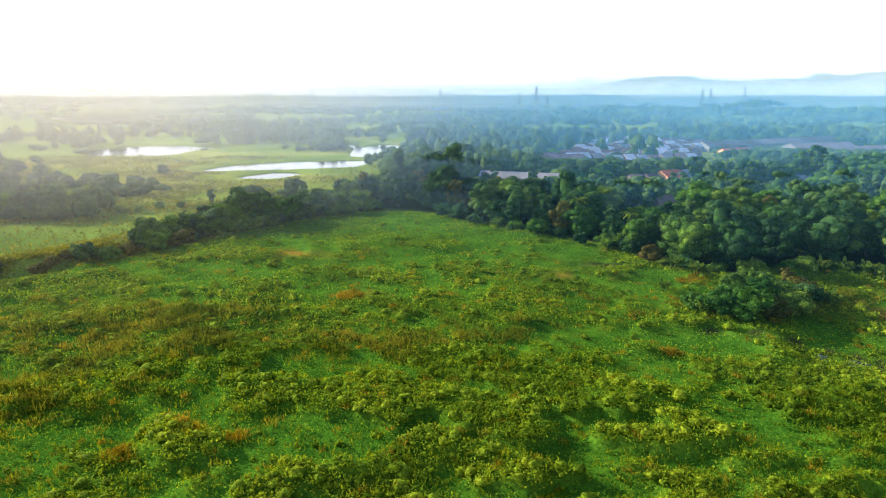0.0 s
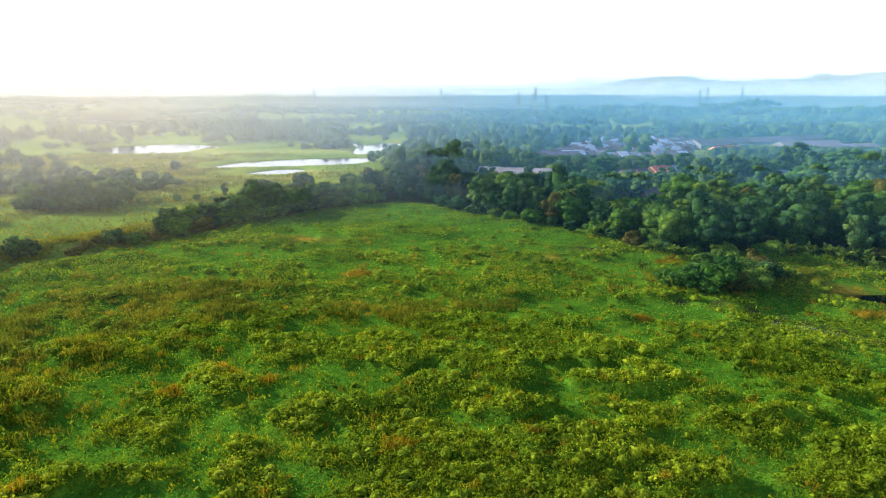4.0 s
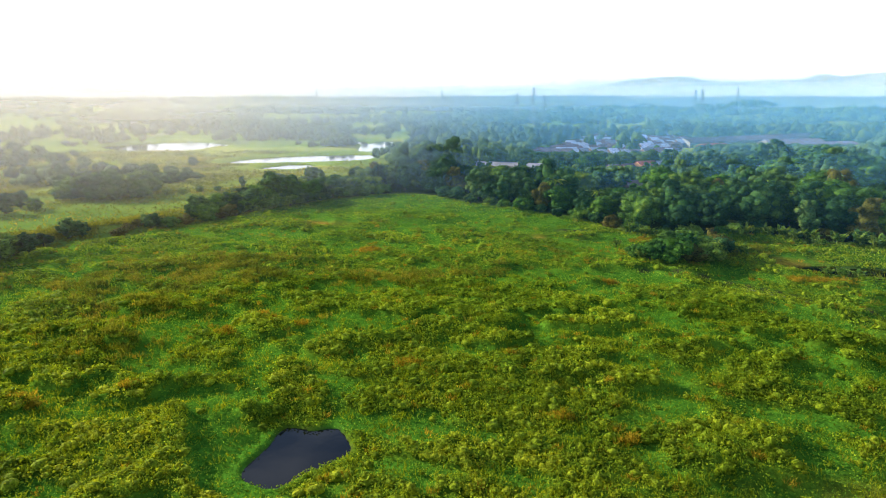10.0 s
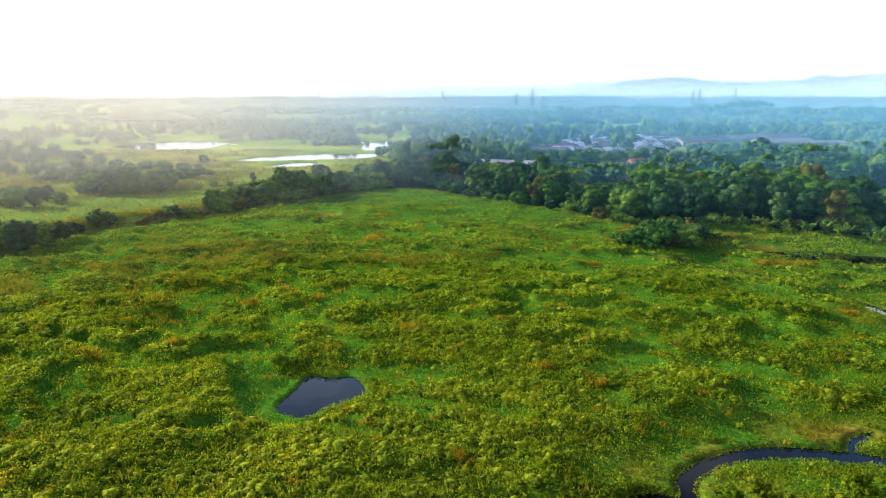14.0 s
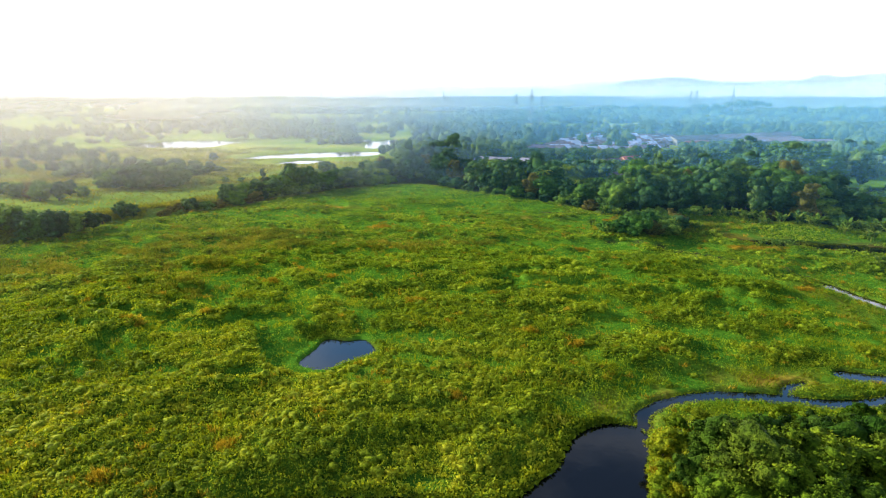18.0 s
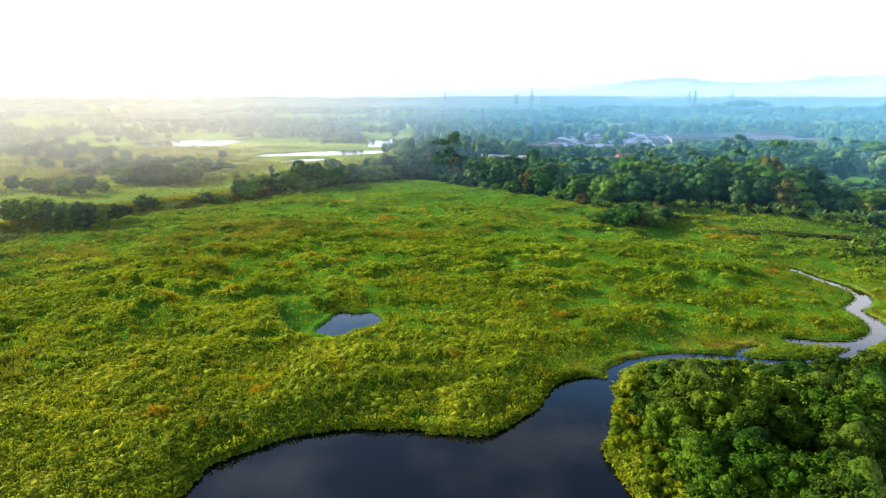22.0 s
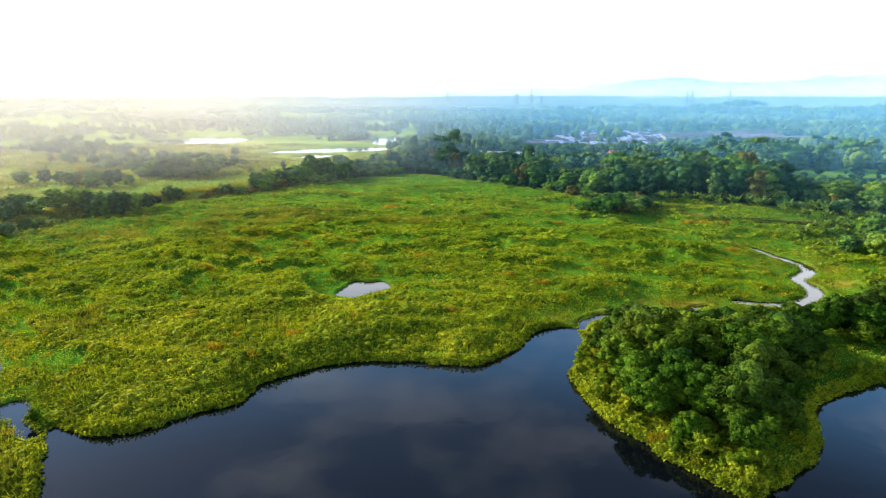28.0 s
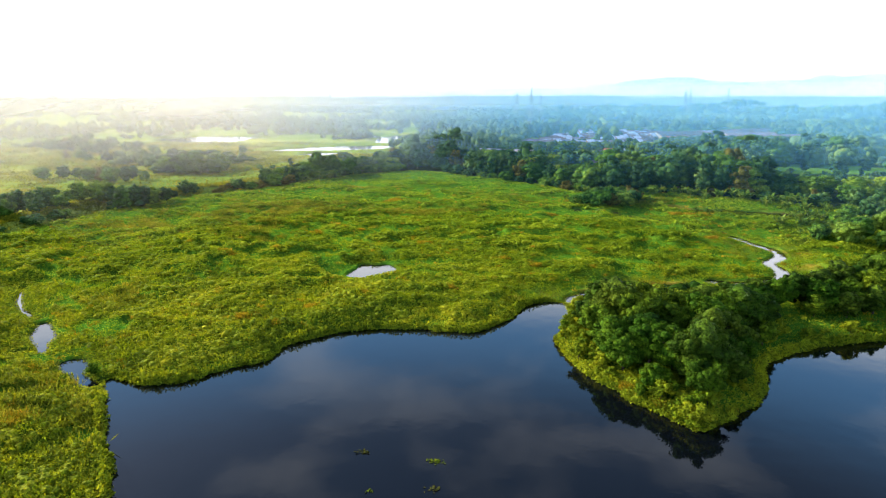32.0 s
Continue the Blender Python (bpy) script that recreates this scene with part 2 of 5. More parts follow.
def value_noise(x, y, seed=0):
    x, y = np.asarray(x, float), np.asarray(y, float)
    ix, iy = np.floor(x), np.floor(y)
    u, v = x - ix, y - iy
    u, v = u * u * (3 - 2 * u), v * v * (3 - 2 * v)
    a, b = lattice(ix, iy, seed), lattice(ix + 1, iy, seed)
    c, d = lattice(ix, iy + 1, seed), lattice(ix + 1, iy + 1, seed)
    return (a * (1 - u) + b * u) * (1 - v) + (c * (1 - u) + d * u) * v


def fbm(x, y, size, octaves=3, seed=0):
    x, y = np.asarray(x, float) / size, np.asarray(y, float) / size
    s, w, k = 0.0, 0.0, 1.0
    for o in range(octaves):
        s, w = s + k * value_noise(x, y, seed + o * 17), w + k
        x, y, k = x * 2.03 + 5.2, y * 2.03 + 1.7, k * 0.5
    return s / w


def smooth(a, b, x):
    t = np.clip((x - a) / (b - a), 0, 1)
    return t * t * (3 - 2 * t)


def mesh_np(name, verts, faces, material=None, soft=False, floats=()):
    """A mesh from arrays of vertices and of faces that all have the same number of corners."""
    me = bpy.data.meshes.new(name)
    nv, (nf, k) = len(verts), faces.shape
    me.vertices.add(nv)
    me.vertices.foreach_set("co", np.ascontiguousarray(verts, np.float32).ravel())
    me.loops.add(nf * k)
    me.loops.foreach_set("vertex_index", np.ascontiguousarray(faces, np.int32).ravel())
    me.polygons.add(nf)
    me.polygons.foreach_set("loop_start", np.arange(0, nf * k, k, dtype=np.int32))
    if soft:
        me.polygons.foreach_set("use_smooth", np.ones(nf, bool))
    for key, vals in floats:
        at = me.attributes.new(key, "FLOAT", "POINT")
        at.data.foreach_set("value", np.ascontiguousarray(vals, np.float32))
    me.update(calc_edges=True)
    if material:
        me.materials.append(material)
    return me


def part(name, data, parent, label="", material=None):
    """Links a mesh, or a bmesh, as one object under a thing."""
    if isinstance(data, bmesh.types.BMesh):
        me = bpy.data.meshes.new(name)
        data.to_mesh(me)
        data.free()
        data = me
    if material and not data.materials:
        data.materials.append(material)
    ob = new(name, data)
    ob.parent = parent
    return tagged(ob, label)


def grid_faces(nx, ny):
    i = np.arange(nx - 1)[None, :] + (np.arange(ny - 1) * nx)[:, None]
    i = i.ravel()
    return np.stack([i, i + 1, i + nx + 1, i + nx], 1)


def unit(v):
    return v / np.maximum(np.linalg.norm(v, axis=1, keepdims=True), 1e-9)


def leaf_arrays(pos, way, facing, length, width, fold=0.18):
    """Leaves as folded diamonds: from pos along way, broad side towards facing."""
    way = unit(way)
    side = unit(np.cross(way, facing))
    up = np.cross(side, way)
    L, W = length[:, None], width[:, None]
    v = np.empty((len(pos), 4, 3))
    v[:, 0] = pos
    v[:, 1] = pos + way * L * 0.45 + side * W * 0.5 + up * W * fold
    v[:, 2] = pos + way * L - up * L * 0.12
    v[:, 3] = pos + way * L * 0.45 - side * W * 0.5 + up * W * fold
    f = np.arange(len(pos) * 4).reshape(-1, 4)
    return v.reshape(-1, 3), f


def joined(chunks):
    vs, fs, n = [], [], 0
    for v, f in chunks:
        vs.append(v)
        fs.append(f + n)
        n += len(v)
    return np.concatenate(vs), np.concatenate(fs)


def lump_shape(k):
    """A ball of quads, k by k on each of six sides."""
    u = np.linspace(-1, 1, k + 1)
    corners, quads = {}, []
    for axis_no in range(3):
        for side in (-1.0, 1.0):
            def corner(i, j):
                p = [0.0, 0.0, 0.0]
                p[axis_no], p[(axis_no + 1) % 3], p[(axis_no + 2) % 3] = side, side * math.tan(u[i] * 0.7854), math.tan(u[j] * 0.7854)
                return corners.setdefault(tuple(round(c, 5) for c in p), len(corners))
            quads += [(corner(i, j), corner(i + 1, j), corner(i + 1, j + 1), corner(i, j + 1)) for i in range(k) for j in range(k)]
    return unit(np.array(list(corners))), np.array(quads)


def lumps(rng, centre, radius, k=3, rough=0.2):
    """Uneven balls of foliage, so that crowns are close inside and take light and shade as masses."""
    d, q = lump_shape(k)
    n = len(centre)
    w = rng.normal(size=(n, 3, 3)) * 2.4
    swell = 1 + rough * np.sin(np.einsum("vc,nkc->nvk", d, w) + rng.uniform(0, 6.28, (n, 1, 3))).sum(2)
    v = centre[:, None] + d[None] * radius[:, None] * swell[..., None]
    f = q[None] + (np.arange(n) * len(d))[:, None, None]
    return v.reshape(-1, 3), f.reshape(-1, 4)


def tube(points, radii, sides=6):
    """A tapered tube along points."""
    p = np.asarray(points, float)
    d = unit(np.gradient(p, axis=0))
    ref = np.array((0.31, 0.95, 0.02))
    a = unit(np.cross(d, ref))
    b = np.cross(d, a)
    t = np.arange(sides) / sides * 2 * np.pi
    ring = a[:, None] * np.cos(t)[None, :, None] + b[:, None] * np.sin(t)[None, :, None]
    v = (p[:, None] + ring * np.asarray(radii, float)[:, None, None]).reshape(-1, 3)
    i, j = np.meshgrid(np.arange(len(p) - 1), np.arange(sides), indexing="ij")
    i, j = i.ravel(), j.ravel()
    k = (j + 1) % sides
    return v, np.stack([i * sides + j, i * sides + k, (i + 1) * sides + k, (i + 1) * sides + j], 1)


# ---------------------------------------------------------------- plan of the water
def curve_through(pts, step=1.0, closed=False):
    p = np.array(pts, float)
    n = len(p)
    out = []
    for i in range(n if closed else n - 1):
        if closed:
            a, b, c, d = p[i - 1], p[i], p[(i + 1) % n], p[(i + 2) % n]
        else:
            a, b, c, d = p[max(i - 1, 0)], p[i], p[i + 1], p[min(i + 2, n - 1)]
        m = max(2, int(np.linalg.norm(c - b) / step))
        t = (np.arange(m) / m)[:, None]
        out.append(0.5 * (2 * b + (c - a) * t + (2 * a - 5 * b + 4 * c - d) * t * t + (3 * b - a - 3 * c + d) * t ** 3))
    if not closed:
        out.append(p[-1:])
    return np.concatenate(out)


def seg_distance(x, y, line, closed=False):
    a = line if closed else line[:-1]
    b = np.roll(line, -1, 0) if closed else line[1:]
    best = np.full(x.shape, 1e9)
    for (ax, ay), (bx, by) in zip(a, b):
        dx, dy = bx - ax, by - ay
        t = np.clip(((x - ax) * dx + (y - ay) * dy) / (dx * dx + dy * dy + 1e-9), 0, 1)
        np.minimum(best, (x - ax - t * dx) ** 2 + (y - ay - t * dy) ** 2, out=best)
    return np.sqrt(best)


def inside(x, y, line):
    hit = np.zeros(x.shape, bool)
    for (ax, ay), (bx, by) in zip(line, np.roll(line, -1, 0)):
        if ay != by:
            cross = ((ay > y) != (by > y)) & (x < (bx - ax) * (y - ay) / (by - ay) + ax)
            hit ^= cross
    return hit


LAKE = curve_through([(-28.5, -47.8), (-32.6, -40.7), (-36.3, -34.3), (-40.1, -27.7), (-40.4, -24.6), (-36.8, -25.9), (-32.6, -25.9), (-27.0, -22.2),
        (-22.6, -19.5), (-21.5, -15.5), (-17.7, -11.1), (-7.3, -7.7), (2.2, -8.7), (6.4, -8.8), (11.6, -2.6), (14.4, 2.4), (17.6, 4.8),
        (21.8, 4.2), (21.3, -2.0), (17.6, -11.3), (17.7, -16.2), (19.3, -23.1), (22.2, -28.3), (27.1, -34.5), (28.6, -36.2), (32.5, -33.3),
        (37.8, -28.7), (42.7, -20.3), (46.3, -17.3), (51.7, -14.4), (64.8, -11.0), (95, -8), (140, -40), (140, -170), (0, -185), (-22, -90)], 1.5, True)
POND = curve_through([(-18.6, 19.5), (-17.4, 24.0), (-16.4, 27.8), (-13.5, 27.2), (-10.7, 27.9), (-9.1, 22.9), (-12.3, 20.2), (-14.8, 17.4)], 1.0, True)
POOL = curve_through([(70.5, 86.8), (75, 90), (85, 88), (92, 86.5), (100, 83), (104, 76), (97, 74.5), (88, 78), (78, 82)], 1.5, True)
FAR_PONDS = [curve_through(q, 4.0, True) for q in (
    [(-223, 374), (-209, 401), (-180, 414), (-150, 392), (-137, 390), (-152, 372), (-158, 347), (-179, 341), (-199, 350)],
    [(-109, 278), (-99, 303), (-77, 315), (-54, 321), (-41, 319), (-42, 297), (-59, 286), (-89, 280)],
    [(-85, 255.7), (-74, 272), (-64, 267), (-71, 252.5)],
    [(-67, 423), (-56, 408), (-52, 397), (-40, 423), (-21, 397), (-35, 367), (-42, 341), (-51, 347), (-55, 390)])]
STREAMS = [(curve_through(q, 1.0), w) for q, w in (
    ([(22, 4), (23, 6.8), (26.9, 9.5), (32.6, 10.8), (40.1, 10.3), (44, 9.1), (48.4, 9.1), (54, 10.5), (60, 14.5)], 2.2),
    ([(40.5, 10.5), (41.9, 12.6), (44.8, 14.4)], 1.2),
    ([(51.5, 16.3), (56.5, 15.0), (60.8, 15.6), (66.0, 19.7), (68.0, 24.5), (68.2, 29.5), (71.5, 32.6), (73.7, 35.2), (74.6, 39.9), (72.7, 46.8), (71.4, 53.4)], 2.8),
    ([(71.4, 53.0), (70.9, 57.6)], 0.9), ([(65, 66), (59.5, 71.7), (51.5, 76.3)], 1.4),
    ([(-75.9, 10.5), (-72.6, 4.9), (-68.5, -0.5), (-66.0, -2.5)], 1.0), ([(-65.5, -3.2), (-62.5, -5.0)], 0.7),
    ([(-60.6, -6.8), (-58.9, -9.6)], 2.2), ([(-58.7, -10.2), (-56.6, -13.0)], 3.2), ([(-56.3, -13.6), (-54.2, -17.3)], 1.9), ([(-55.6, -16.8), (-57.2, -17.6)], 0.9),
    ([(-54.2, -17.5), (-50.5, -19.3)], 0.6),
    ([(-48.0, -20.6), (-46.2, -22.4)], 3.0), ([(-46.2, -22.4), (-44.2, -25.0), (-41.5, -26.8)], 1.9))]
DITCH = curve_through([(70.9, 57.6), (65, 66), (56.4, 76.3), (47, 81), (38, 84)], 2.0)


def shore(x, y):
    """Metres to the nearest water's edge; below nought on the water."""
    x, y = np.asarray(x, float), np.asarray(y, float)
    wob = (fbm(x, y, 3.0, 3, 5) - 0.5) * 1.6
    d = np.full(x.shape, 60.0)
    near = (np.abs(x) < 190) & (y < 100)
    xn, yn = x[near], y[near]
    if xn.size:
        best = np.where(inside(xn, yn, LAKE), -1, 1) * seg_distance(xn, yn, LAKE, True) + wob[near]
        best = np.minimum(best, np.where(inside(xn, yn, POND), -1, 1) * seg_distance(xn, yn, POND, True) + wob[near] * 0.5)
        best = np.minimum(best, np.where(inside(xn, yn, POOL), -1, 1) * seg_distance(xn, yn, POOL, True) + wob[near] * 0.5)
        for line, w in STREAMS:
            best = np.minimum(best, seg_distance(xn, yn, line) - w / 2 + wob[near] * 0.5)
        d[near] = np.minimum(best, 60)
    far = (y > 220) & (y < 460) & (x > -260) & (x < 20)
    xf, yf = x[far], y[far]
    if xf.size:
        best = np.full(xf.shape, 60.0)
        for line in FAR_PONDS:
            best = np.minimum(best, np.where(inside(xf, yf, line), -1, 1) * seg_distance(xf, yf, line, True) + wob[far] * 1.5 - 1.5)
        d[far] = best
    return d


# the marsh's edge, from the raised bank in the west to the wood in the east
EDGE = curve_through([(-125, 30), (-109, 52), (-104, 65), (-98, 85), (-86, 104), (-72, 120), (-57, 141), (-44, 160), (-30, 172), (-17, 178), (-4, 176), (7, 164), (17, 155),
        (32, 142), (41, 130), (47, 117), (60, 112), (73, 117), (93, 106), (108, 98), (117, 86), (121, 70), (128, 55), (150, 40)], 3.0)
MARSH = np.concatenate([EDGE, [(150, -200), (-140, -200)]])


def marsh_depth(x, y):
    """Metres inside the marsh, from its edge."""
    x, y = np.asarray(x, float), np.asarray(y, float)
    return np.where(inside(x, y, MARSH), 1, -1) * seg_distance(x, y, EDGE)


# clumps of dry and of olive reed: x, y, half-width, half-depth, strength
REED_BEDS = ((-42, 82, 14, 7, 1.0), (-27, 84, 8, 3, 1.0), (-58, 76, 9, 8, 0.9), (-50, 63, 10, 5, 0.7), (-11, 78, 8, 4, 0.7), (8, 83, 9, 3, 0.6),
             (-80, 60, 10, 8, 0.8), (-52, 4, 7, 5, 0.9), (-46, 47, 7, 4, 0.5), (-42, -38, 5, 6, 0.8), (-47, -30, 5, 4, 0.6), (22, 95, 9, 4, 0.5), (62, 96, 7, 3, 0.9))
DRY_SPOTS = ((24.5, -3, 1.6), (25.5, 1.5, 1.3), (30, 0, 1.0), (66, 77, 2.2), (70, 77, 2.0), (73.5, 76, 1.8), (87, 79, 1.8), (30.5, 76.2, 1.3), (46, 108, 2.2), (-26, 56, 1.6), (-4, 41, 1.5), (-21, 55, 1.2), (-31, 52, 1.5), (-16, 100, 2.5), (23, 0, 1.6), (21.5, -4, 1.8),
             (21.5, -29.5, 0.8), (21.5, -8, 1.3), (20.5, -12, 1.0), (22.5, -5, 1.5), (24, 1.5, 1.2), (22.8, -27.5, 0.9), (25.5, -31.2, 0.7), (64, 48, 1.6), (66, 53, 1.4), (13, 28, 1.4), (19, 24, 1.2), (-45, 30, 1.3), (-36, 33, 1.2), (-30, -8, 1.3), (-20, -2, 1.5), (2, 8, 1.0), (-43, -38, 2.0))


BARE = ((84, 79, 8, 3, 1.2), (96, 72.5, 8, 3, 1.2), (74, 83.5, 5, 2, 0.9), (40, 14.5, 12, 2.0, 0.75), (26, 11.5, 5, 1.2, 0.6), (75, 26, 4, 4, 0.7), (79, 37, 3, 5, 0.65), (-31, 129, 7, 3.5, 1.2), (33, 119, 5.5, 2.2, 1.2), (-14, 103, 4, 2, 1.0), (25, 112, 5, 2.5, 0.9), (73, 92, 9, 4, 0.9), (97, 86, 9, 3, 1.0), (9, 70, 2.5, 1.2, 1.0), (25.7, 72, 1.6, 0.8, 1.1), (13.5, 72.8, 2.0, 1.0, 1.0), (-17, 108.7, 3, 2, 1.0))


def spots(x, y, table, wide=1.0):
    s = np.zeros(np.shape(x))
    for cx, cy, rx, ry, k in table:
        s = np.maximum(s, k * np.exp(-(((x - cx) / rx / wide) ** 2 + ((y - cy) / ry / wide) ** 2)))
    return s


def bushy(x, y):
    """How thick the leafy marsh plants grow, 0 to 1."""
    n = fbm(x * 0.7 + y * 0.25, y, 3.2, 2, 21) * 0.5 + fbm(x * 0.7 + y * 0.3, y, 8.0, 2, 22) * (0.3 + 0.25 * smooth(20, 80, y)) + fbm(x, y, 30.0, 2, 33) * 0.3 - 0.15 * smooth(20, 80, y)
    n = n + 0.12 * smooth(30, 0, y) + 0.1 * np.exp(-(np.hypot(x - 28, y + 20) / 25) ** 2)
    t = smooth(0.45, 0.57, n) * (1 - 0.42 * smooth(35, 90, y) - 0.33 * smooth(110, 170, y))
    mown = spots(x, y, ((40, 15, 16, 3.5, 1.0), (18, 8, 5, 3.5, 1.0), (68, 38, 9, 12, 0.8), (25, 5, 4, 3, 1), (28, 10.5, 14, 2.6, 1.0), (19.5, 6, 3.5, 3.5, 1.0), (34, 4.5, 14, 2.5, 0.8), (46, -12, 9, 9, 0.95), (41, -23, 5, 8, 0.9), (35, -31, 4, 4, 0.8), (62, -6, 14, 6, 0.95), (84, -4, 14, 7, 0.9)))
    return np.clip(t * (1 - mown), 0, 1)


def cushions(x, y, size, seed):
    """Round cushions side by side with creases between them, 0 to 1."""
    u, v = x / size, y / size
    iu, iv = np.floor(u), np.floor(v)
    best = np.full(u.shape, 9.0)
    for a in (-1, 0, 1):
        for b in (-1, 0, 1):
            cu, cv = iu + a, iv + b
            px, py = cu + 0.15 + 0.7 * lattice(cu, cv, seed), cv + 0.15 + 0.7 * lattice(cu, cv, seed + 7)
            r = 0.75 + 0.5 * lattice(cu, cv, seed + 13)
            np.minimum(best, ((u - px) ** 2 + (v - py) ** 2) / (r * r), out=best)
    return np.sqrt(np.clip(1 - best * 1.15, 0, 1))


def narrow_water(x, y):
    """Metres to the pond and the streams."""
    r = np.full(np.shape(x), 30.0)
    near = (np.abs(x) < 118) & (y > -40) & (y < 100)
    xn, yn = np.asarray(x)[near], np.asarray(y)[near]
    if xn.size:
        best = np.minimum(seg_distance(xn, yn, POND[::2], True), seg_distance(xn, yn, POOL, True))
        for line, w in STREAMS:
            best = np.minimum(best, seg_distance(xn, yn, line[::2]) - w / 2)
        r[near] = best
    return r


def mounds(x, y, d, b=None):
    """The height of the cushions that the marsh plants form."""
    b = bushy(x, y) if b is None else b
    wx, wy = x + (fbm(x, y, 2.5, 2, 85) - 0.5) * 1.6, y + (fbm(x, y, 2.5, 2, 86) - 0.5) * 1.6
    lump = 0.32 * cushions(wx * 0.8, wy, 3.0, 80) + 0.5 * cushions(wx * 0.85, wy, 1.6, 81) + 0.28 * cushions(wx, wy, 0.9, 88)
    swell = smooth(0.35, 0.7, fbm(x * 0.6, y, 7.0, 2, 89))
    return (0.25 * smooth(0.0, 1.5, d) + 0.75 * smooth(0.5, 6.0, d)) * (0.12 + 0.88 * smooth(0.8, 6.0, narrow_water(x, y))) * (b * (0.18 + (1.25 + 0.3 * smooth(5, 45, y)) * lump) * (0.6 + 0.5 * swell) + (1 - b) * 0.5 * lump + 0.3 * swell)


def ground_height(x, y, d=None):
    x, y = np.asarray(x, float), np.asarray(y, float)
    d = shore(x, y) if d is None else d
    z = np.clip(d * 1.1, -0.9, 0.36) + (fbm(x, y, 6, 3, 3) - 0.5) * 0.25 * smooth(0.3, 2, d)
    md = marsh_depth(x, y)
    out = smooth(0, 9, -md)
    z = z + mounds(x, y, d) * smooth(-1, 4, md)
    west = smooth(10, -40, x) * smooth(40, 70, y)
    z = z + out * (0.6 + 1.6 * west * np.exp(-((md + 9) / 8.0) ** 2)) * smooth(0, 5, d)
    z = z + smooth(450, 1500, np.hypot(x, y)) * (fbm(x, y, 500, 3, 9) - 0.35) * 14 * smooth(3, 30, d)
    return z


def axis(fine0, fine1, step, stages, far0, far1):
    a = [*np.arange(fine0, fine1 + 1e-6, step)]
    hi, lo, s = a[-1], a[0], step
    for limit, st in stages:
        while hi < limit[1]:
            hi += st
            a.append(hi)
        while lo > limit[0]:
            lo -= st
            a.insert(0, lo)
        s = st
    s0 = s
    while hi < far1:
        s *= 1.16
        hi = min(far1, hi + s)
        a.append(hi)
    s = s0
    while lo > far0:
        s *= 1.16
        lo = max(far0, lo - s)
        a.insert(0, lo)
    return np.array(a)


def build_ground():
    xs = axis(-78, 96, 0.6, (((-130, 130), 1.8), ((-260, 220), 5.0)), -4950, 4950)
    ys = axis(-52, 62, 0.6, (((-60, 190), 1.8), ((-190, 450), 5.0)), -3000, 4950)
    gx, gy = np.meshgrid(xs, ys)
    x, y = gx.ravel(), gy.ravel()
    d = shore(x, y)
    md = marsh_depth(x, y)
    z = ground_height(x, y, d) - 0.22 * smooth(0, 5, md) * smooth(0.5, 2, d)
    out = smooth(-4, 6, -md) * (1 - 0.85 * smooth(0.3, 0.8, spots(x, y, ((166, 186, 44, 24, 1.2), (30, 224, 26, 9, 1.2), (82, 229, 22, 9, 1.2)))))
    mown = spots(x, y, ((40, 14.5, 14, 2.6, 1.0), (27, 12.0, 9, 3.0, 1.0), (33, 5, 11, 1.6, 0.8), (74, 25, 5, 5, 1.0), (78, 37, 4, 6, 0.9), (66, 42, 4, 8, 0.7), (18, 8, 4, 3, 0.7), (73, 92, 9, 5, 1.0), (98, 79, 8, 6, 1), (25, 112, 8, 4, 0.9), (-31, 129, 8, 4, 1.2), (-14, 103, 5, 3, 1.0)))
    dry = mown * smooth(0.35, 0.6, fbm(x, y, 7, 3, 71)) * 0.9
    dry = np.maximum(dry, 0.8 * spots(x, y, ((-165, 190, 22, 9, 1.0), (-60, 232, 12, 6, 0.7), (-108, 92, 14, 3, 0.8), (-150, 120, 14, 5, 0.8), (-135, 300, 20, 5, 0.6), (-50, 250, 10, 5, 0.7))))
    dry = np.maximum(dry, 0.4 * np.exp(-((md + 11) / 4.5) ** 2) * smooth(-45, -62, x) * smooth(0.3, 0.55, fbm(x, y, 14, 3, 78)))
    mud = np.maximum(smooth(0.2, -0.2, d) * (y < 200), np.exp(-(seg_distance(x, y, DITCH) / 0.5) ** 2) * (np.abs(y - 70) < 25))
    mud = np.maximum(mud, spots(x, y, ((96, 82, 10, 4, 0.9), (80, 87, 7, 3, 0.8), (32, 119, 5, 2, 1.0))))
    me = mesh_np("ground", np.stack([x, y, z], 1), grid_faces(len(xs), len(ys)), M_GROUND, True,
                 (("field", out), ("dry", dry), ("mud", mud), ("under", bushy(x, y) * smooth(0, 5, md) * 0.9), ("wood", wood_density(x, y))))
    return tagged(new("ground", me), "green marsh and farmland with grass, mud and dry patches", "ground", kind="structure")


def village_zone(x, y):
    """1 where the rows of houses and the halls stand."""
    k = (y > 284) & (y < 440) & (x > 42 + 0.38 * (y - 285)) & (x < 122 + 0.45 * (y - 285))
    return np.maximum(1.0 * k, smooth(0.5, 0.8, spots(x, y, ((200, 385, 50, 16, 1.5), (218, 340, 26, 26, 1.4), (152, 318, 12, 12, 1.5)))))


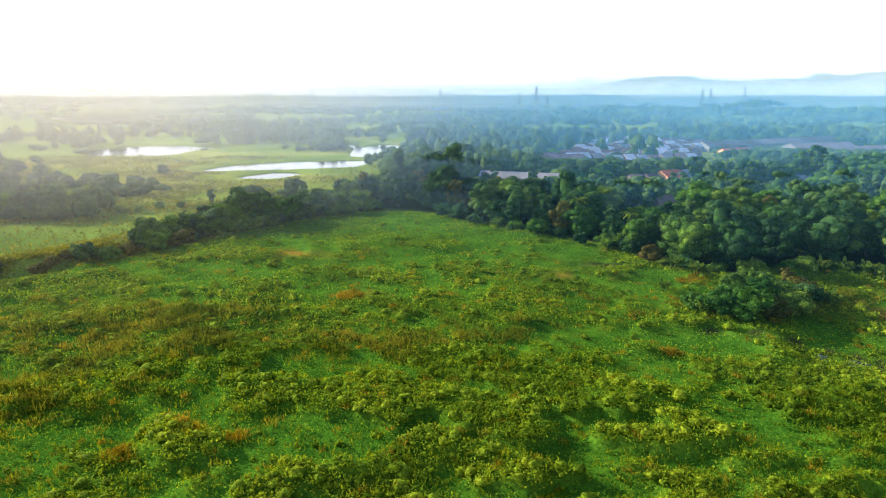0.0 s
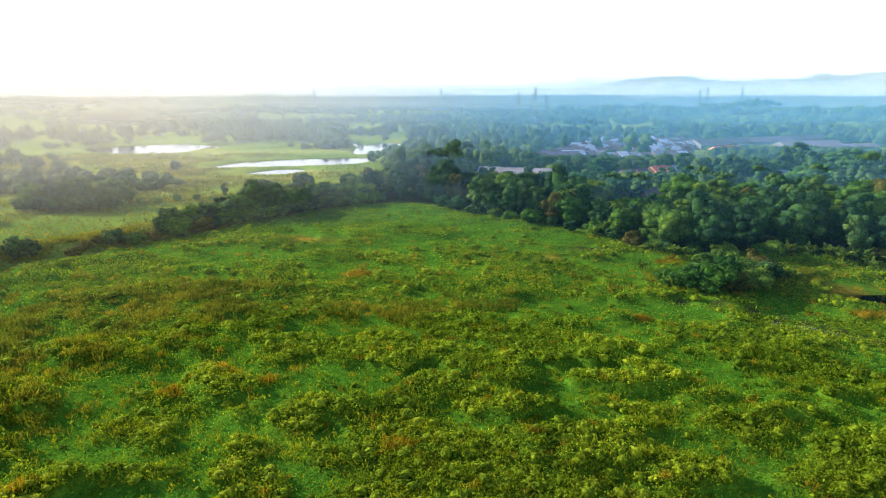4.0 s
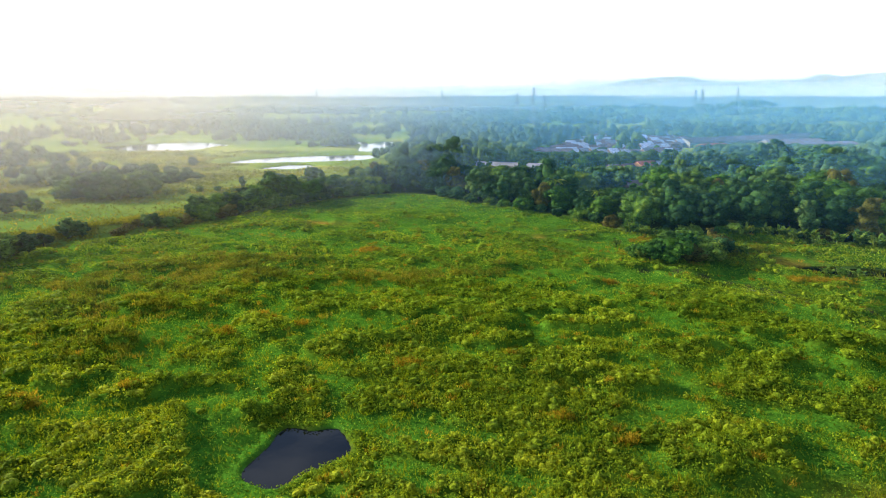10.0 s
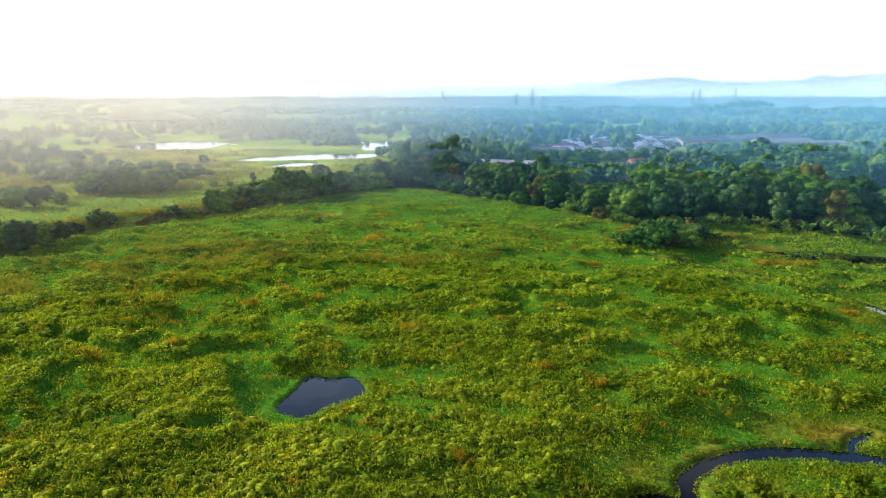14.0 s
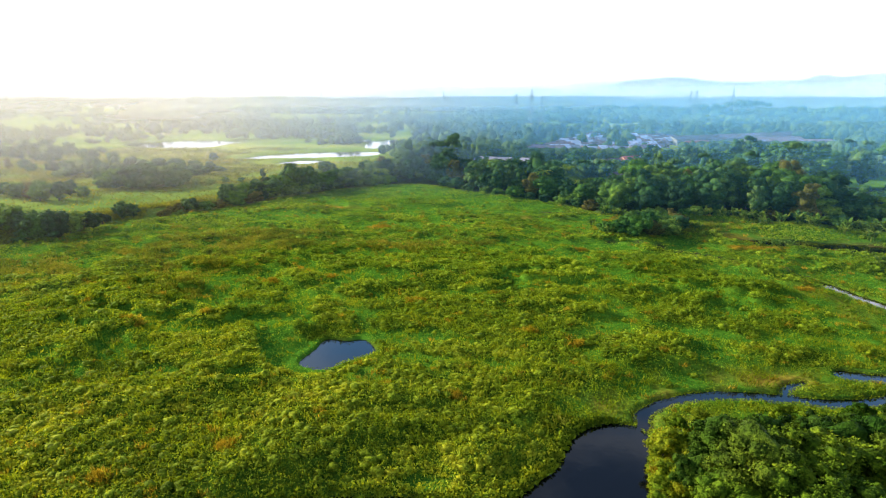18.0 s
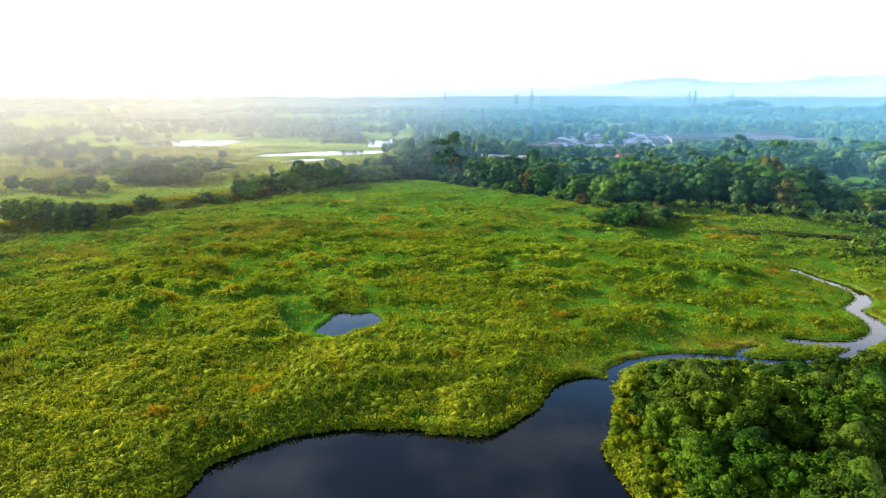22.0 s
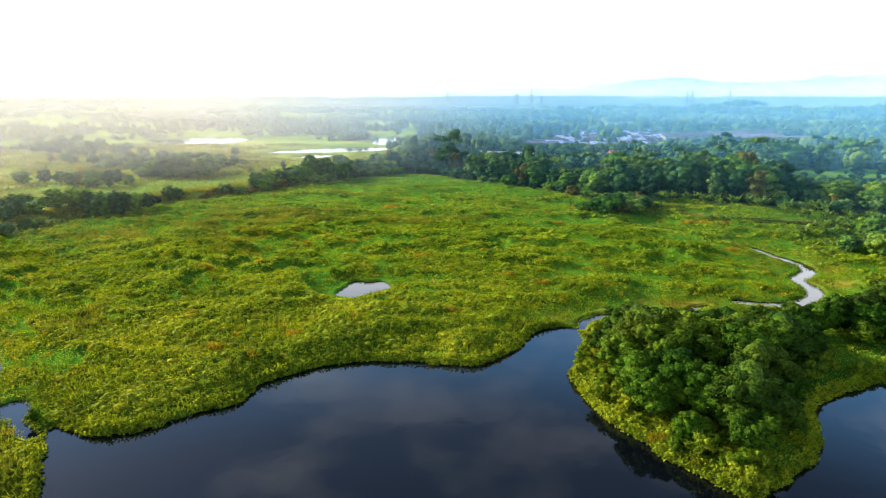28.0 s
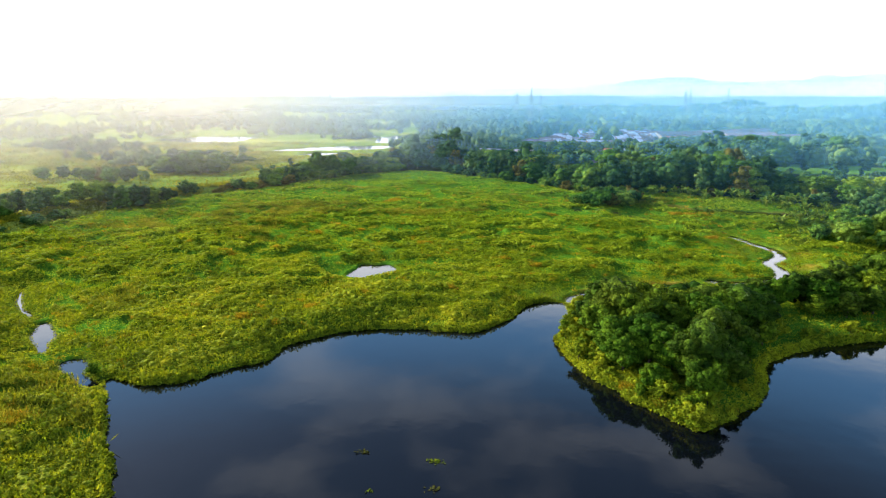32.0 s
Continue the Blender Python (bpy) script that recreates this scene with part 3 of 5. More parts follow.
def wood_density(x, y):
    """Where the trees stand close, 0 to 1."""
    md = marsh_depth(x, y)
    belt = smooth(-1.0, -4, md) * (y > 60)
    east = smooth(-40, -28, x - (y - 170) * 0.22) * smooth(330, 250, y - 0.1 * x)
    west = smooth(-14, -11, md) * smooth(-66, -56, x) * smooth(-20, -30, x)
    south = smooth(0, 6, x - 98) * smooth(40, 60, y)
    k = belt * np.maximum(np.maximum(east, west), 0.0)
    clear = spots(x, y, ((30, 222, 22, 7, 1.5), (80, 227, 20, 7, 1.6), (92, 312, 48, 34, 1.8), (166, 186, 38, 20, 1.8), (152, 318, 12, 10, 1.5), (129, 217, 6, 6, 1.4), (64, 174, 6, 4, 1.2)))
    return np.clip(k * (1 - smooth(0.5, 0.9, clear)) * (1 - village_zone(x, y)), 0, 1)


def build_water():
    def sheet(name, x0, x1, y0, y1, label, material):
        me = bpy.data.meshes.new(name)
        me.from_pydata([(x0, y0, 0), (x1, y0, 0), (x1, y1, 0), (x0, y1, 0)], [], [(0, 1, 2, 3)])
        me.materials.append(material)
        tagged(new(name, me), label, "water", kind="structure")
    sheet("water_lake", -135, 150, -195, 98, "dark still lake water that mirrors the sky", M_WATER)
    sheet("water_ponds", -240, 0, 240, 440, "bright flat fish ponds among green fields", M_RIPPLED)


build_ground()
build_water()


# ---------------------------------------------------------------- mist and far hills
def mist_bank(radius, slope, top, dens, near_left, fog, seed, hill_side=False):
    """A sheet that leans away over the plain and thins out at its foot and top. Haze is put into its colour: blue in
    the east, white in the west towards the sun.
    """
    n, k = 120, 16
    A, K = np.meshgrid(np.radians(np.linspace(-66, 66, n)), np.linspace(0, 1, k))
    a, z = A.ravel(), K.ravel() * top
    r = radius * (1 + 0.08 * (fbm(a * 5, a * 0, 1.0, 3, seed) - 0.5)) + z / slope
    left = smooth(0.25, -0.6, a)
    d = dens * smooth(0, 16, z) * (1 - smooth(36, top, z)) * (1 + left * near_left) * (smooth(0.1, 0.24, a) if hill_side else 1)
    me = mesh_np("mist_bank", np.stack([np.sin(a) * r, np.cos(a) * r, z], 1), grid_faces(n, k), M_MIST, True, (("mistiness", np.clip(d, 0, 1)), ("haze_whiteness", np.clip(left + fog, 0, 1))))
    ob = new("mist_bank", me)
    ob.visible_shadow = False
    return tagged(ob, "leaning sheet that paints pale morning haze over the plain", "mist", kind="stuff")


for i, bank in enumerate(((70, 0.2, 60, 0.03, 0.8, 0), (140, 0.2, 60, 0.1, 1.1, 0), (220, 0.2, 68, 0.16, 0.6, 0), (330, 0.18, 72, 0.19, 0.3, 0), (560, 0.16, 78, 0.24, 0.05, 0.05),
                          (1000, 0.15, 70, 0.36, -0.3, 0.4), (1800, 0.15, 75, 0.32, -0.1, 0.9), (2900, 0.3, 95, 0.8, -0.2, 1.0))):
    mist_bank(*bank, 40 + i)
# one more sheet, which tints only the hills' side with haze
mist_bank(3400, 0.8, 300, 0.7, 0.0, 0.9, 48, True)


def hill_range(y0, x0, x1, top, seed, label):
    xs, ys = np.linspace(x0, x1, 160), np.linspace(-250, 250, 14)
    gx, gy = np.meshgrid(xs, ys)
    x, y = gx.ravel(), gy.ravel()
    e = smooth(-0.01, 0.12, (x - x0) / (x1 - x0))
    h = top * e * (0.6 + 0.6 * fbm(x, x * 0, 700, 4, seed)) * (1 - (np.abs(y) / 250) ** 1.5) - 4
    h += (fbm(x, y, 160, 4, seed + 3) - 0.5) * 50 * e
    me = mesh_np("hill_range", np.stack([x, y + y0, h], 1), grid_faces(160, 14), M_HILL, True)
    tagged(new("hill_range", me), label, "hills", kind="structure")


hill_range(4300, 850, 4600, 165, 90, "long blue forested hill range behind the mist")
hill_range(3700, 2100, 4600, 85, 95, "lower forested hills in the haze")


# ---------------------------------------------------------------- marsh plants
def scatter(rng, n, x0, x1, y0, y1):
    return rng.uniform(x0, x1, n), rng.uniform(y0, y1, n)


def in_reach(x, y, margin=12):
    """The fan of ground that the plan needs: wide in the north, narrow in the south."""
    return (np.abs(x - 1) < 0.735 * (y + 94) * 1.06 + margin) & (y > -56)


def surface(x, y, d):
    """Height and normal of the marsh."""
    z, e = ground_height(x, y, d), 0.35
    zx, zy = ground_height(x + e, y, d), ground_height(x, y + e, d)
    return z, unit(np.stack([(z - zx) / e, (z - zy) / e, np.ones(len(x))], 1))


def carpet(rng, n, thick, size, slender, sink, name, label, category, material):
    """Leaves that lie over the cushions of the marsh; thick tells how many of them stay at each place."""
    y = -56 + 236 * rng.random(n) ** 1.1
    x = 1 + rng.uniform(-1, 1, n) * (0.78 * (y + 94) + 12)
    grow = 1 + 0.6 * smooth(-20, 150, y)
    ok = (np.abs(x) < 145) & (marsh_depth(x, y) > -1)
    x, y, grow = x[ok], y[ok], grow[ok]
    ok = rng.random(len(x)) < thick(x, y) * (1 - smooth(0.35, 0.7, spots(x, y, BARE)))
    x, y, grow = x[ok], y[ok], grow[ok]
    d = shore(x, y)
    ok = (d > 0.12) & (seg_distance(x, y, DITCH) > 0.55)
    x, y, d, grow = x[ok], y[ok], d[ok], grow[ok]
    z, nrm = surface(x, y, d)
    face_way = unit(nrm * np.array((1.0, 1.0, 0.6)))
    m = len(x)
    pos = np.stack([x, y, z - sink], 1) + nrm * rng.uniform(0, 0.22, m)[:, None]
    way = rng.normal(size=(m, 3)) + nrm * 0.55
    face = face_way + rng.normal(size=(m, 3)) * 0.22
    s = size * grow * rng.uniform(0.7, 1.35, m)
    v, f = leaf_arrays(pos, way, face, s, s * slender)
    tagged(new(name, mesh_np(name, v, f, material)), label, category, kind="stuff")


def build_clumps():
    """Small round leafy plants that stand shoulder to shoulder where the marsh is thick."""
    rng = np.random.default_rng(13)
    n = 125000
    y = -56 + 236 * rng.random(n) ** 1.15
    x = 1 + rng.uniform(-1, 1, n) * (0.76 * (y + 94) + 8)
    ok = (np.abs(x) < 140) & (marsh_depth(x, y) > 1)
    x, y = x[ok], y[ok]
    b = bushy(x, y)
    ok = rng.random(len(x)) < (0.02 + 0.36 * smooth(0.3, 0.95, b)) * (1 - smooth(0.35, 0.7, spots(x, y, BARE)))
    x, y, b = x[ok], y[ok], b[ok]
    d, nw = shore(x, y), narrow_water(x, y)
    ok = (d > 0.7) & (nw > 1.0) & (seg_distance(x, y, DITCH) > 0.9)
    x, y, b, d, nw = x[ok], y[ok], b[ok], d[ok], nw[ok]
    m = len(x)
    r = (0.2 + 0.42 * rng.random(m) ** 2.2) * (1 + 0.35 * smooth(0, 130, y)) * (0.6 + 0.4 * smooth(1, 4, np.minimum(nw, d + 0.5)))
    z = ground_height(x, y, d)
    c = np.stack([x, y, z - 0.05 * r], 1)
    size = np.stack([r * rng.uniform(0.85, 1.3, m), r * rng.uniform(0.85, 1.2, m), r * rng.uniform(0.5, 0.95, m)], 1)
    i = np.repeat(np.arange(m), 10)
    k = len(i)
    q = rng.normal(size=(k, 3))
    q[:, 2] = np.abs(q[:, 2]) + 0.25
    q = unit(q)
    pos = c[i] + q * size[i] * rng.uniform(0.85, 1.25, k)[:, None]
    way = q * np.array((1, 1, 0.4)) + rng.normal(size=(k, 3)) * 0.5
    s = (0.16 + 0.2 * r[i]) * rng.uniform(0.7, 1.35, k)
    v, f = joined([lumps(rng, c, size, 2, 0.15), leaf_arrays(pos, way, q + rng.normal(size=(k, 3)) * 0.25, s, s * 0.65)])
    tagged(new("leafy_clumps", mesh_np("leafy_clumps", v, f, M_CLUMP)), "small round yellow-green leafy clumps crowding the marsh", "marsh plants", kind="stuff")


def build_marsh():
    rng = np.random.default_rng(11)
    build_clumps()
    carpet(rng, 1100000, lambda x, y: np.clip(bushy(x, y) * 1.1, 0.1, 1) * (1 - 0.7 * spots(x, y, REED_BEDS)), 0.23, 0.7, 0.02,
           "marsh_plants", "dense yellow-green leafy plants over the wet marsh", "marsh plants", M_MARSH)
    carpet(rng, 640000, lambda x, y: 1.05 - 0.9 * bushy(x, y), 0.2, 0.4, 0.04,
           "low_grass", "short bright green marsh grass", "grass", M_LAWN)


def build_fringe():
    """Plants that hang over the water's edge."""
    rng = np.random.default_rng(15)
    lines = [LAKE[(np.abs(LAKE[:, 0]) < 100) & (LAKE[:, 1] > -60)]] + [line for line, w in STREAMS]
    xs, ys = [], []
    for line in lines:
        seg = np.linalg.norm(np.diff(line, axis=0), axis=1)
        far = seg < 12
        n = int(seg[far].sum() * 190)
        i = rng.choice(np.nonzero(far)[0], n, p=seg[far] / seg[far].sum())
        p = line[i] + (line[i + 1] - line[i]) * rng.random((n, 1)) + rng.normal(size=(n, 2)) * 1.0
        xs.append(p[:, 0]), ys.append(p[:, 1])
    x, y = np.concatenate(xs), np.concatenate(ys)
    d = shore(x, y)
    ok = (d > -0.3) & (d < 0.9)
    x, y, d = x[ok], y[ok], d[ok]
    e = 0.4
    out = np.stack([d - shore(x + e, y), d - shore(x, y + e), np.full(len(x), 0.25)], 1)
    tall = 0.12 + (0.12 + 0.98 * smooth(1, 5, narrow_water(x, y))) * smooth(-0.3, 0.9, d) * (0.5 + fbm(x, y, 2.2, 2, 97))
    m = len(x)
    pos = np.stack([x, y, 0.03 + tall * rng.random(m) ** 0.7], 1)
    way = unit(out) * 0.5 + rng.normal(size=(m, 3)) * 0.6 + np.array((0, 0, 0.35))
    face = unit(out) + np.array((0, 0, 0.6)) + rng.normal(size=(m, 3)) * 0.35
    s = 0.36 * rng.uniform(0.7, 1.4, m) * (0.5 + 0.5 * smooth(0, 3, narrow_water(x, y)))
    v, f = leaf_arrays(pos, way, face, s, s * 0.55)
    tagged(new("shore_plants", mesh_np("shore_plants", v, f, M_MARSH)), "leafy plants hanging over the dark water's edge", "shore plants", kind="stuff")


def blades(rng, x, y, z, hgt, per, wide, spread=0.35, lean=0.3):
    n = len(x)
    i = np.repeat(np.arange(n), per)
    m = len(i)
    off = rng.normal(size=(m, 2)) * spread
    pos = np.stack([x[i] + off[:, 0], y[i] + off[:, 1], z[i] - 0.05], 1)
    way = rng.normal(size=(m, 3)) * lean
    way[:, 2] = 1
    face = rng.normal(size=(m, 3))
    face[:, 2] *= 0.2
    h = hgt[i] * rng.uniform(0.6, 1.15, m)
    return leaf_arrays(pos, way, face, h, np.full(m, wide) * rng.uniform(0.7, 1.4, m), 0.1)


def build_reeds():
    rng = np.random.default_rng(12)
    x, y = scatter(rng, 60000, -130, 100, -50, 150)
    w = spots(x, y, REED_BEDS, 1.1) * smooth(0.3, 0.62, fbm(x, y, 5, 2, 51)) * 1.1 + 0.004
    keep = in_reach(x, y) & (rng.random(len(x)) < w) & (marsh_depth(x, y) > 1)
    x, y = x[keep], y[keep]
    d = shore(x, y)
    x, y, d = x[d > 0.2], y[d > 0.2], d[d > 0.2]
    v, f = blades(rng, x, y, ground_height(x, y, d), rng.uniform(0.6, 1.35, len(x)), 30, 0.11, 0.5, 0.55)
    tagged(new("reed_beds", mesh_np("reed_beds", v, f, M_REED)), "olive brown tall reeds in loose beds", "reeds", kind="stuff")
    x, y = scatter(rng, 52000, -100, 95, -52, 75)
    keep = in_reach(x, y) & (rng.random(len(x)) < 0.15 + 0.6 * smooth(0.45, 0.65, fbm(x, y, 8, 2, 53)) * smooth(75, 10, y))
    x, y = x[keep], y[keep]
    d = shore(x, y)
    ok = (d > 0.4) & (narrow_water(x, y) > 1.5)
    x, y, d = x[ok], y[ok], d[ok]
    v, f = blades(rng, x, y, ground_height(x, y, d), rng.uniform(0.4, 0.95, len(x)), 9, 0.075, 0.3, 0.55)
    tagged(new("grass_tufts", mesh_np("grass_tufts", v, f, M_TUFT)), "yellow-green grass tufts among the marsh plants", "grass", kind="stuff")
    xs, ys, hs = [], [], []
    for cx, cy, r in DRY_SPOTS:
        k = int(6 * r * r) + 2
        xs.append(cx + rng.normal(size=k) * r * 0.5)
        ys.append(cy + rng.normal(size=k) * r * 0.4)
        hs.append(rng.uniform(0.7, 1.2, k))
    k = 1300
    rx, ry = scatter(rng, k, -100, 90, -45, 130)
    ok = (marsh_depth(rx, ry) > 3) & (fbm(rx, ry, 25, 2, 61) > 0.42)
    xs.append(rx[ok]), ys.append(ry[ok]), hs.append(rng.uniform(0.4, 1.1, ok.sum()))
    x, y, h = np.concatenate(xs), np.concatenate(ys), np.concatenate(hs)
    d = shore(x, y)
    x, y, h, d = x[d > 0.2], y[d > 0.2], h[d > 0.2], d[d > 0.2]
    v, f = blades(rng, x, y, ground_height(x, y, d), h * 0.8, 30, 0.07, 0.32, 0.55)
    tagged(new("dry_reeds", mesh_np("dry_reeds", v, f, M_DRY)), "orange brown dry reed tufts scattered in the marsh", "reeds", kind="stuff")


def build_scrub():
    """Rough grass and low scrub on the bank and the fields behind it."""
    rng = np.random.default_rng(14)
    n = 230000
    y = rng.uniform(20, 330, n)
    x = rng.uniform(-1, 0.2, n) * (0.8 * (y + 94) + 10)
    tuft = smooth(0.35, 0.62, fbm(x, y, 9, 3, 91)) * (0.25 + 0.75 * smooth(0.4, 0.55, fbm(x, y, 45, 2, 92)))
    md = marsh_depth(x, y)
    ok = (md < 0) & (rng.random(n) < tuft + 0.08 + 0.5 * np.exp(-((md + 9) / 6) ** 2)) & (x < -20)
    x, y = x[ok], y[ok]
    d = shore(x, y)
    ok = (d > 1) & ((y < 225) | (d > 9))
    x, y, d = x[ok], y[ok], d[ok]
    m = len(x)
    z = ground_height(x, y, d)
    hump = smooth(0.35, 0.7, fbm(x, y, 5, 2, 93))
    pos = np.stack([x, y, z + hump * rng.random(m) * 0.9], 1)
    way = rng.normal(size=(m, 3)) + np.array((0, 0, 0.7))
    face = rng.normal(size=(m, 3)) * 0.5 + np.array((-0.3, 0, 1))
    s = rng.uniform(0.45, 1.0, m) * (1 + 0.5 * smooth(100, 300, y))
    v, f = leaf_arrays(pos, way, face, s, s * 0.55)
    tagged(new("field_scrub", mesh_np("field_scrub", v, f, M_SCRUB)), "rough yellow-green grass and scrub on the fields", "scrub", kind="stuff")


build_marsh()
build_reeds()
build_fringe()
build_scrub()


# ---------------------------------------------------------------- trees
def tree_meshes(seed, height, radius, low, clumps, per, leaf, slender, flat=1.0, lean=0.0, ball=(0.2, 0.36), cuts=2):
    """Trunk with limbs, and a crown of leaf clumps with gaps. low: where the crown starts, as a share of the height."""
    rng = np.random.default_rng(seed)
    z0, z1 = height * low, height
    mid, half = (z0 + z1) / 2, (z1 - z0) / 2
    d = unit(rng.normal(size=(clumps, 3)) * np.array((1, 1, 0.85)) + np.array((0, 0, 0.05)))
    r = rng.uniform(0.62, 0.92, clumps)
    bulge = 1 + 0.35 * (rng.random(clumps) - 0.5)
    c = np.stack([d[:, 0] * radius * r * bulge, d[:, 1] * radius * r * bulge, mid + d[:, 2] * half * r * 0.95], 1)
    c[:, 0] += lean * (c[:, 2] / height)
    rc = radius * rng.uniform(ball[0], ball[1], clumps)
    i = np.repeat(np.arange(clumps), per)
    m = len(i)
    q = unit(rng.normal(size=(m, 3)) + np.array((0, 0, 0.45)))
    size3 = np.stack([rc, rc, rc * 0.78 * flat], 1)
    pos = c[i] + q * size3[i] * rng.uniform(0.86, 1.06, m)[:, None]
    way = q * np.array((1, 1, 0.3)) + rng.normal(size=(m, 3)) * 0.55
    dome = unit((pos - np.array((lean * 0.6, 0, mid - half * 0.25))) / np.array((radius, radius, half)))
    face = 0.9 * q + 0.45 * dome + rng.normal(size=(m, 3)) * 0.16
    s = leaf * rng.uniform(0.65, 1.35, m)
    heart = np.array([(lean * 0.5, 0, mid)])
    crown = joined([lumps(rng, c, size3 * 0.8, cuts), lumps(rng, heart, np.array([(radius * 0.56, radius * 0.56, half * 0.66)]), 4), leaf_arrays(pos, way, face, s, s * slender)])
    base_r = 0.035 * height * 0.6 + 0.06
    hh = np.linspace(-0.4, mid, 6)
    wob = np.cumsum(rng.normal(size=(6, 2)) * 0.05 * radius * 0.5, 0)
    line = np.stack([wob[:, 0] + lean * hh / height, wob[:, 1], hh], 1)
    limbs = [tube(line, base_r * np.linspace(1.25, 0.45, 6), 7)]
    for k in range(min(7, clumps)):
        a = line[3 + k % 3]
        b = c[k]
        t = np.linspace(0, 1, 4)[:, None]
        pts = a + (b - a) * t + np.array((0, 0, 1)) * (np.sin(t * np.pi) * 0.06 * height)
        limbs.append(tube(pts, base_r * np.array((0.45, 0.32, 0.2, 0.08)), 5))
    return joined(limbs), crown


CROWNS, CROWN_FACES = {}, {}


def make_tree(name, label, material, **kw):
    (tv, tf), (cv, cf) = tree_meshes(**kw)
    # for the crowns behind the wood's edge: all lumps, one leaf in six
    solid = len(cf) - kw["clumps"] * kw["per"]
    few = np.concatenate([cf[:solid], cf[solid::6]])
    used, back = np.unique(few, return_inverse=True)
    CROWNS[kw["seed"]], CROWN_FACES[kw["seed"]] = cv[used], back.reshape(few.shape)
    ob = tagged(new(name), label, "bush" if name == "bush" else "tree")
    part("trunk", mesh_np("trunk", tv, tf, M_BARK, True), ob)
    part("crown", mesh_np("crown", cv, cf, material), ob)
    return ob


def frond_arrays(rng, base, out, length, rise, droop, width, cuts, ragged):
    """A bent frond in one piece: a rib with a blade on both sides, its edge more or less ragged."""
    t = np.linspace(0.04, 1, cuts)
    out = np.array((*out, 0.0))
    rib = base + out * (t * length)[:, None] + np.array((0, 0, 1)) * ((t * rise - droop * t * t) * length)[:, None]
    d = unit(np.gradient(rib, axis=0))
    side = unit(np.cross(d, np.array((0, 0, 1.0))))
    w = width * np.sin(np.clip(t * 0.95 + 0.05, 0, 1) * np.pi) ** 0.7 + 0.03
    w = w * np.where(np.arange(cuts) % 2 == 0, 1.0, 1.0 - ragged) * rng.uniform(0.85, 1.1, cuts)
    sag = np.array((0, 0, 1.0)) * (w * 0.3)[:, None]
    v = np.stack([rib + side * w[:, None] - sag, rib, rib - side * w[:, None] - sag], 1).reshape(-1, 3)
    k = np.arange(cuts - 1) * 3
    f = np.concatenate([np.stack([k, k + 1, k + 4, k + 3], 1), np.stack([k + 1, k + 2, k + 5, k + 4], 1)])
    return v, f


def make_palm(name, label, height, fronds, length, seed, width, cuts, rise=0.6, droop=0.8, category="palm"):
    rng = np.random.default_rng(seed)
    ob = tagged(new(name), label, category)
    hh = np.linspace(-0.3, height, 8)
    line = np.stack([0.05 * hh + 0.02 * hh * np.sin(hh * 0.4), 0.03 * hh, hh], 1)
    part("trunk", mesh_np("trunk", *tube(line, np.linspace(0.22, 0.12, 8), 7), M_BARK, True), ob)
    for k in range(fronds):
        a = k * 2.4 + rng.uniform(-0.2, 0.2)
        lift = rng.uniform(-0.3, 0.35)
        v, f = frond_arrays(rng, line[-1], (math.cos(a), math.sin(a)), length * rng.uniform(0.8, 1.1), rise + lift, droop, width, cuts, 0.15 if category == "banana plant" else 0.75)
        part("frond", mesh_np("frond", v, f, M_BANANA if category == "banana plant" else M_PALM), ob)
    return ob


def make_banana(label, seed):
    """Three stems side by side, each with a sheaf of broad upright leaves that arch over."""
    rng = np.random.default_rng(seed)
    ob = tagged(new("banana_plant"), label, "banana plant")
    for k in range(3):
        a, h = k * 2.1, (0.7, 0.4, 0.55)[k]
        foot = np.array((0.55 * math.cos(a), 0.55 * math.sin(a), 0.0))
        hh = np.linspace(-0.2, h, 5)
        line = foot + np.stack([hh * 0.1 * math.cos(a), hh * 0.1 * math.sin(a), hh], 1)
        stem = part("stem", mesh_np("stem", *tube(line, np.linspace(0.16, 0.1, 5), 7), M_BANANA, True), ob)
        for j in range(7):
            b = a + j * 2.4 + rng.uniform(-0.3, 0.3)
            reach = rng.uniform(0.45, 0.95)
            v, f = frond_arrays(rng, line[-1], (reach * math.cos(b), reach * math.sin(b)), rng.uniform(1.5, 2.0), rng.uniform(1.3, 2.0), rng.uniform(0.7, 1.3), 0.3, 9, 0.2)
            part("leaf", mesh_np("leaf", v, f, M_BANANA), stem)
    return ob


TREE_KINDS = [
    make_tree("tree", "dark green broad-leaved tree in the wood", M_LEAF, seed=1, height=12, radius=4.6, low=0.0, clumps=38, per=90, leaf=0.34, slender=0.7, ball=(0.22, 0.4)),
    make_tree("tree", "dark green rounded tree with dense foliage", M_LEAF, seed=2, height=10, radius=4.6, low=0.0, clumps=36, per=90, leaf=0.34, slender=0.75, ball=(0.2, 0.38)),
    make_tree("tree", "bright green spreading tree with layered foliage", M_LEAF_BRIGHT, seed=3, height=11, radius=5.4, low=0.0, clumps=40, per=84, leaf=0.36, slender=0.7, flat=0.7, ball=(0.2, 0.38)),
    make_tree("tree", "tall narrow dark green tree", M_LEAF, seed=4, height=14, radius=3.4, low=0.0, clumps=34, per=70, leaf=0.32, slender=0.65, ball=(0.26, 0.46)),
    make_tree("tree", "olive brown tree with thin foliage", M_LEAF_OLIVE, seed=5, height=11, radius=4.0, low=0.0, clumps=26, per=76, leaf=0.32, slender=0.5, ball=(0.2, 0.36)),
    make_tree("tree", "bright green leaning tree with an uneven crown", M_LEAF_BRIGHT, seed=6, height=9, radius=4.8, low=0.0, clumps=36, per=88, leaf=0.34, slender=0.75, lean=1.2, ball=(0.2, 0.42))]
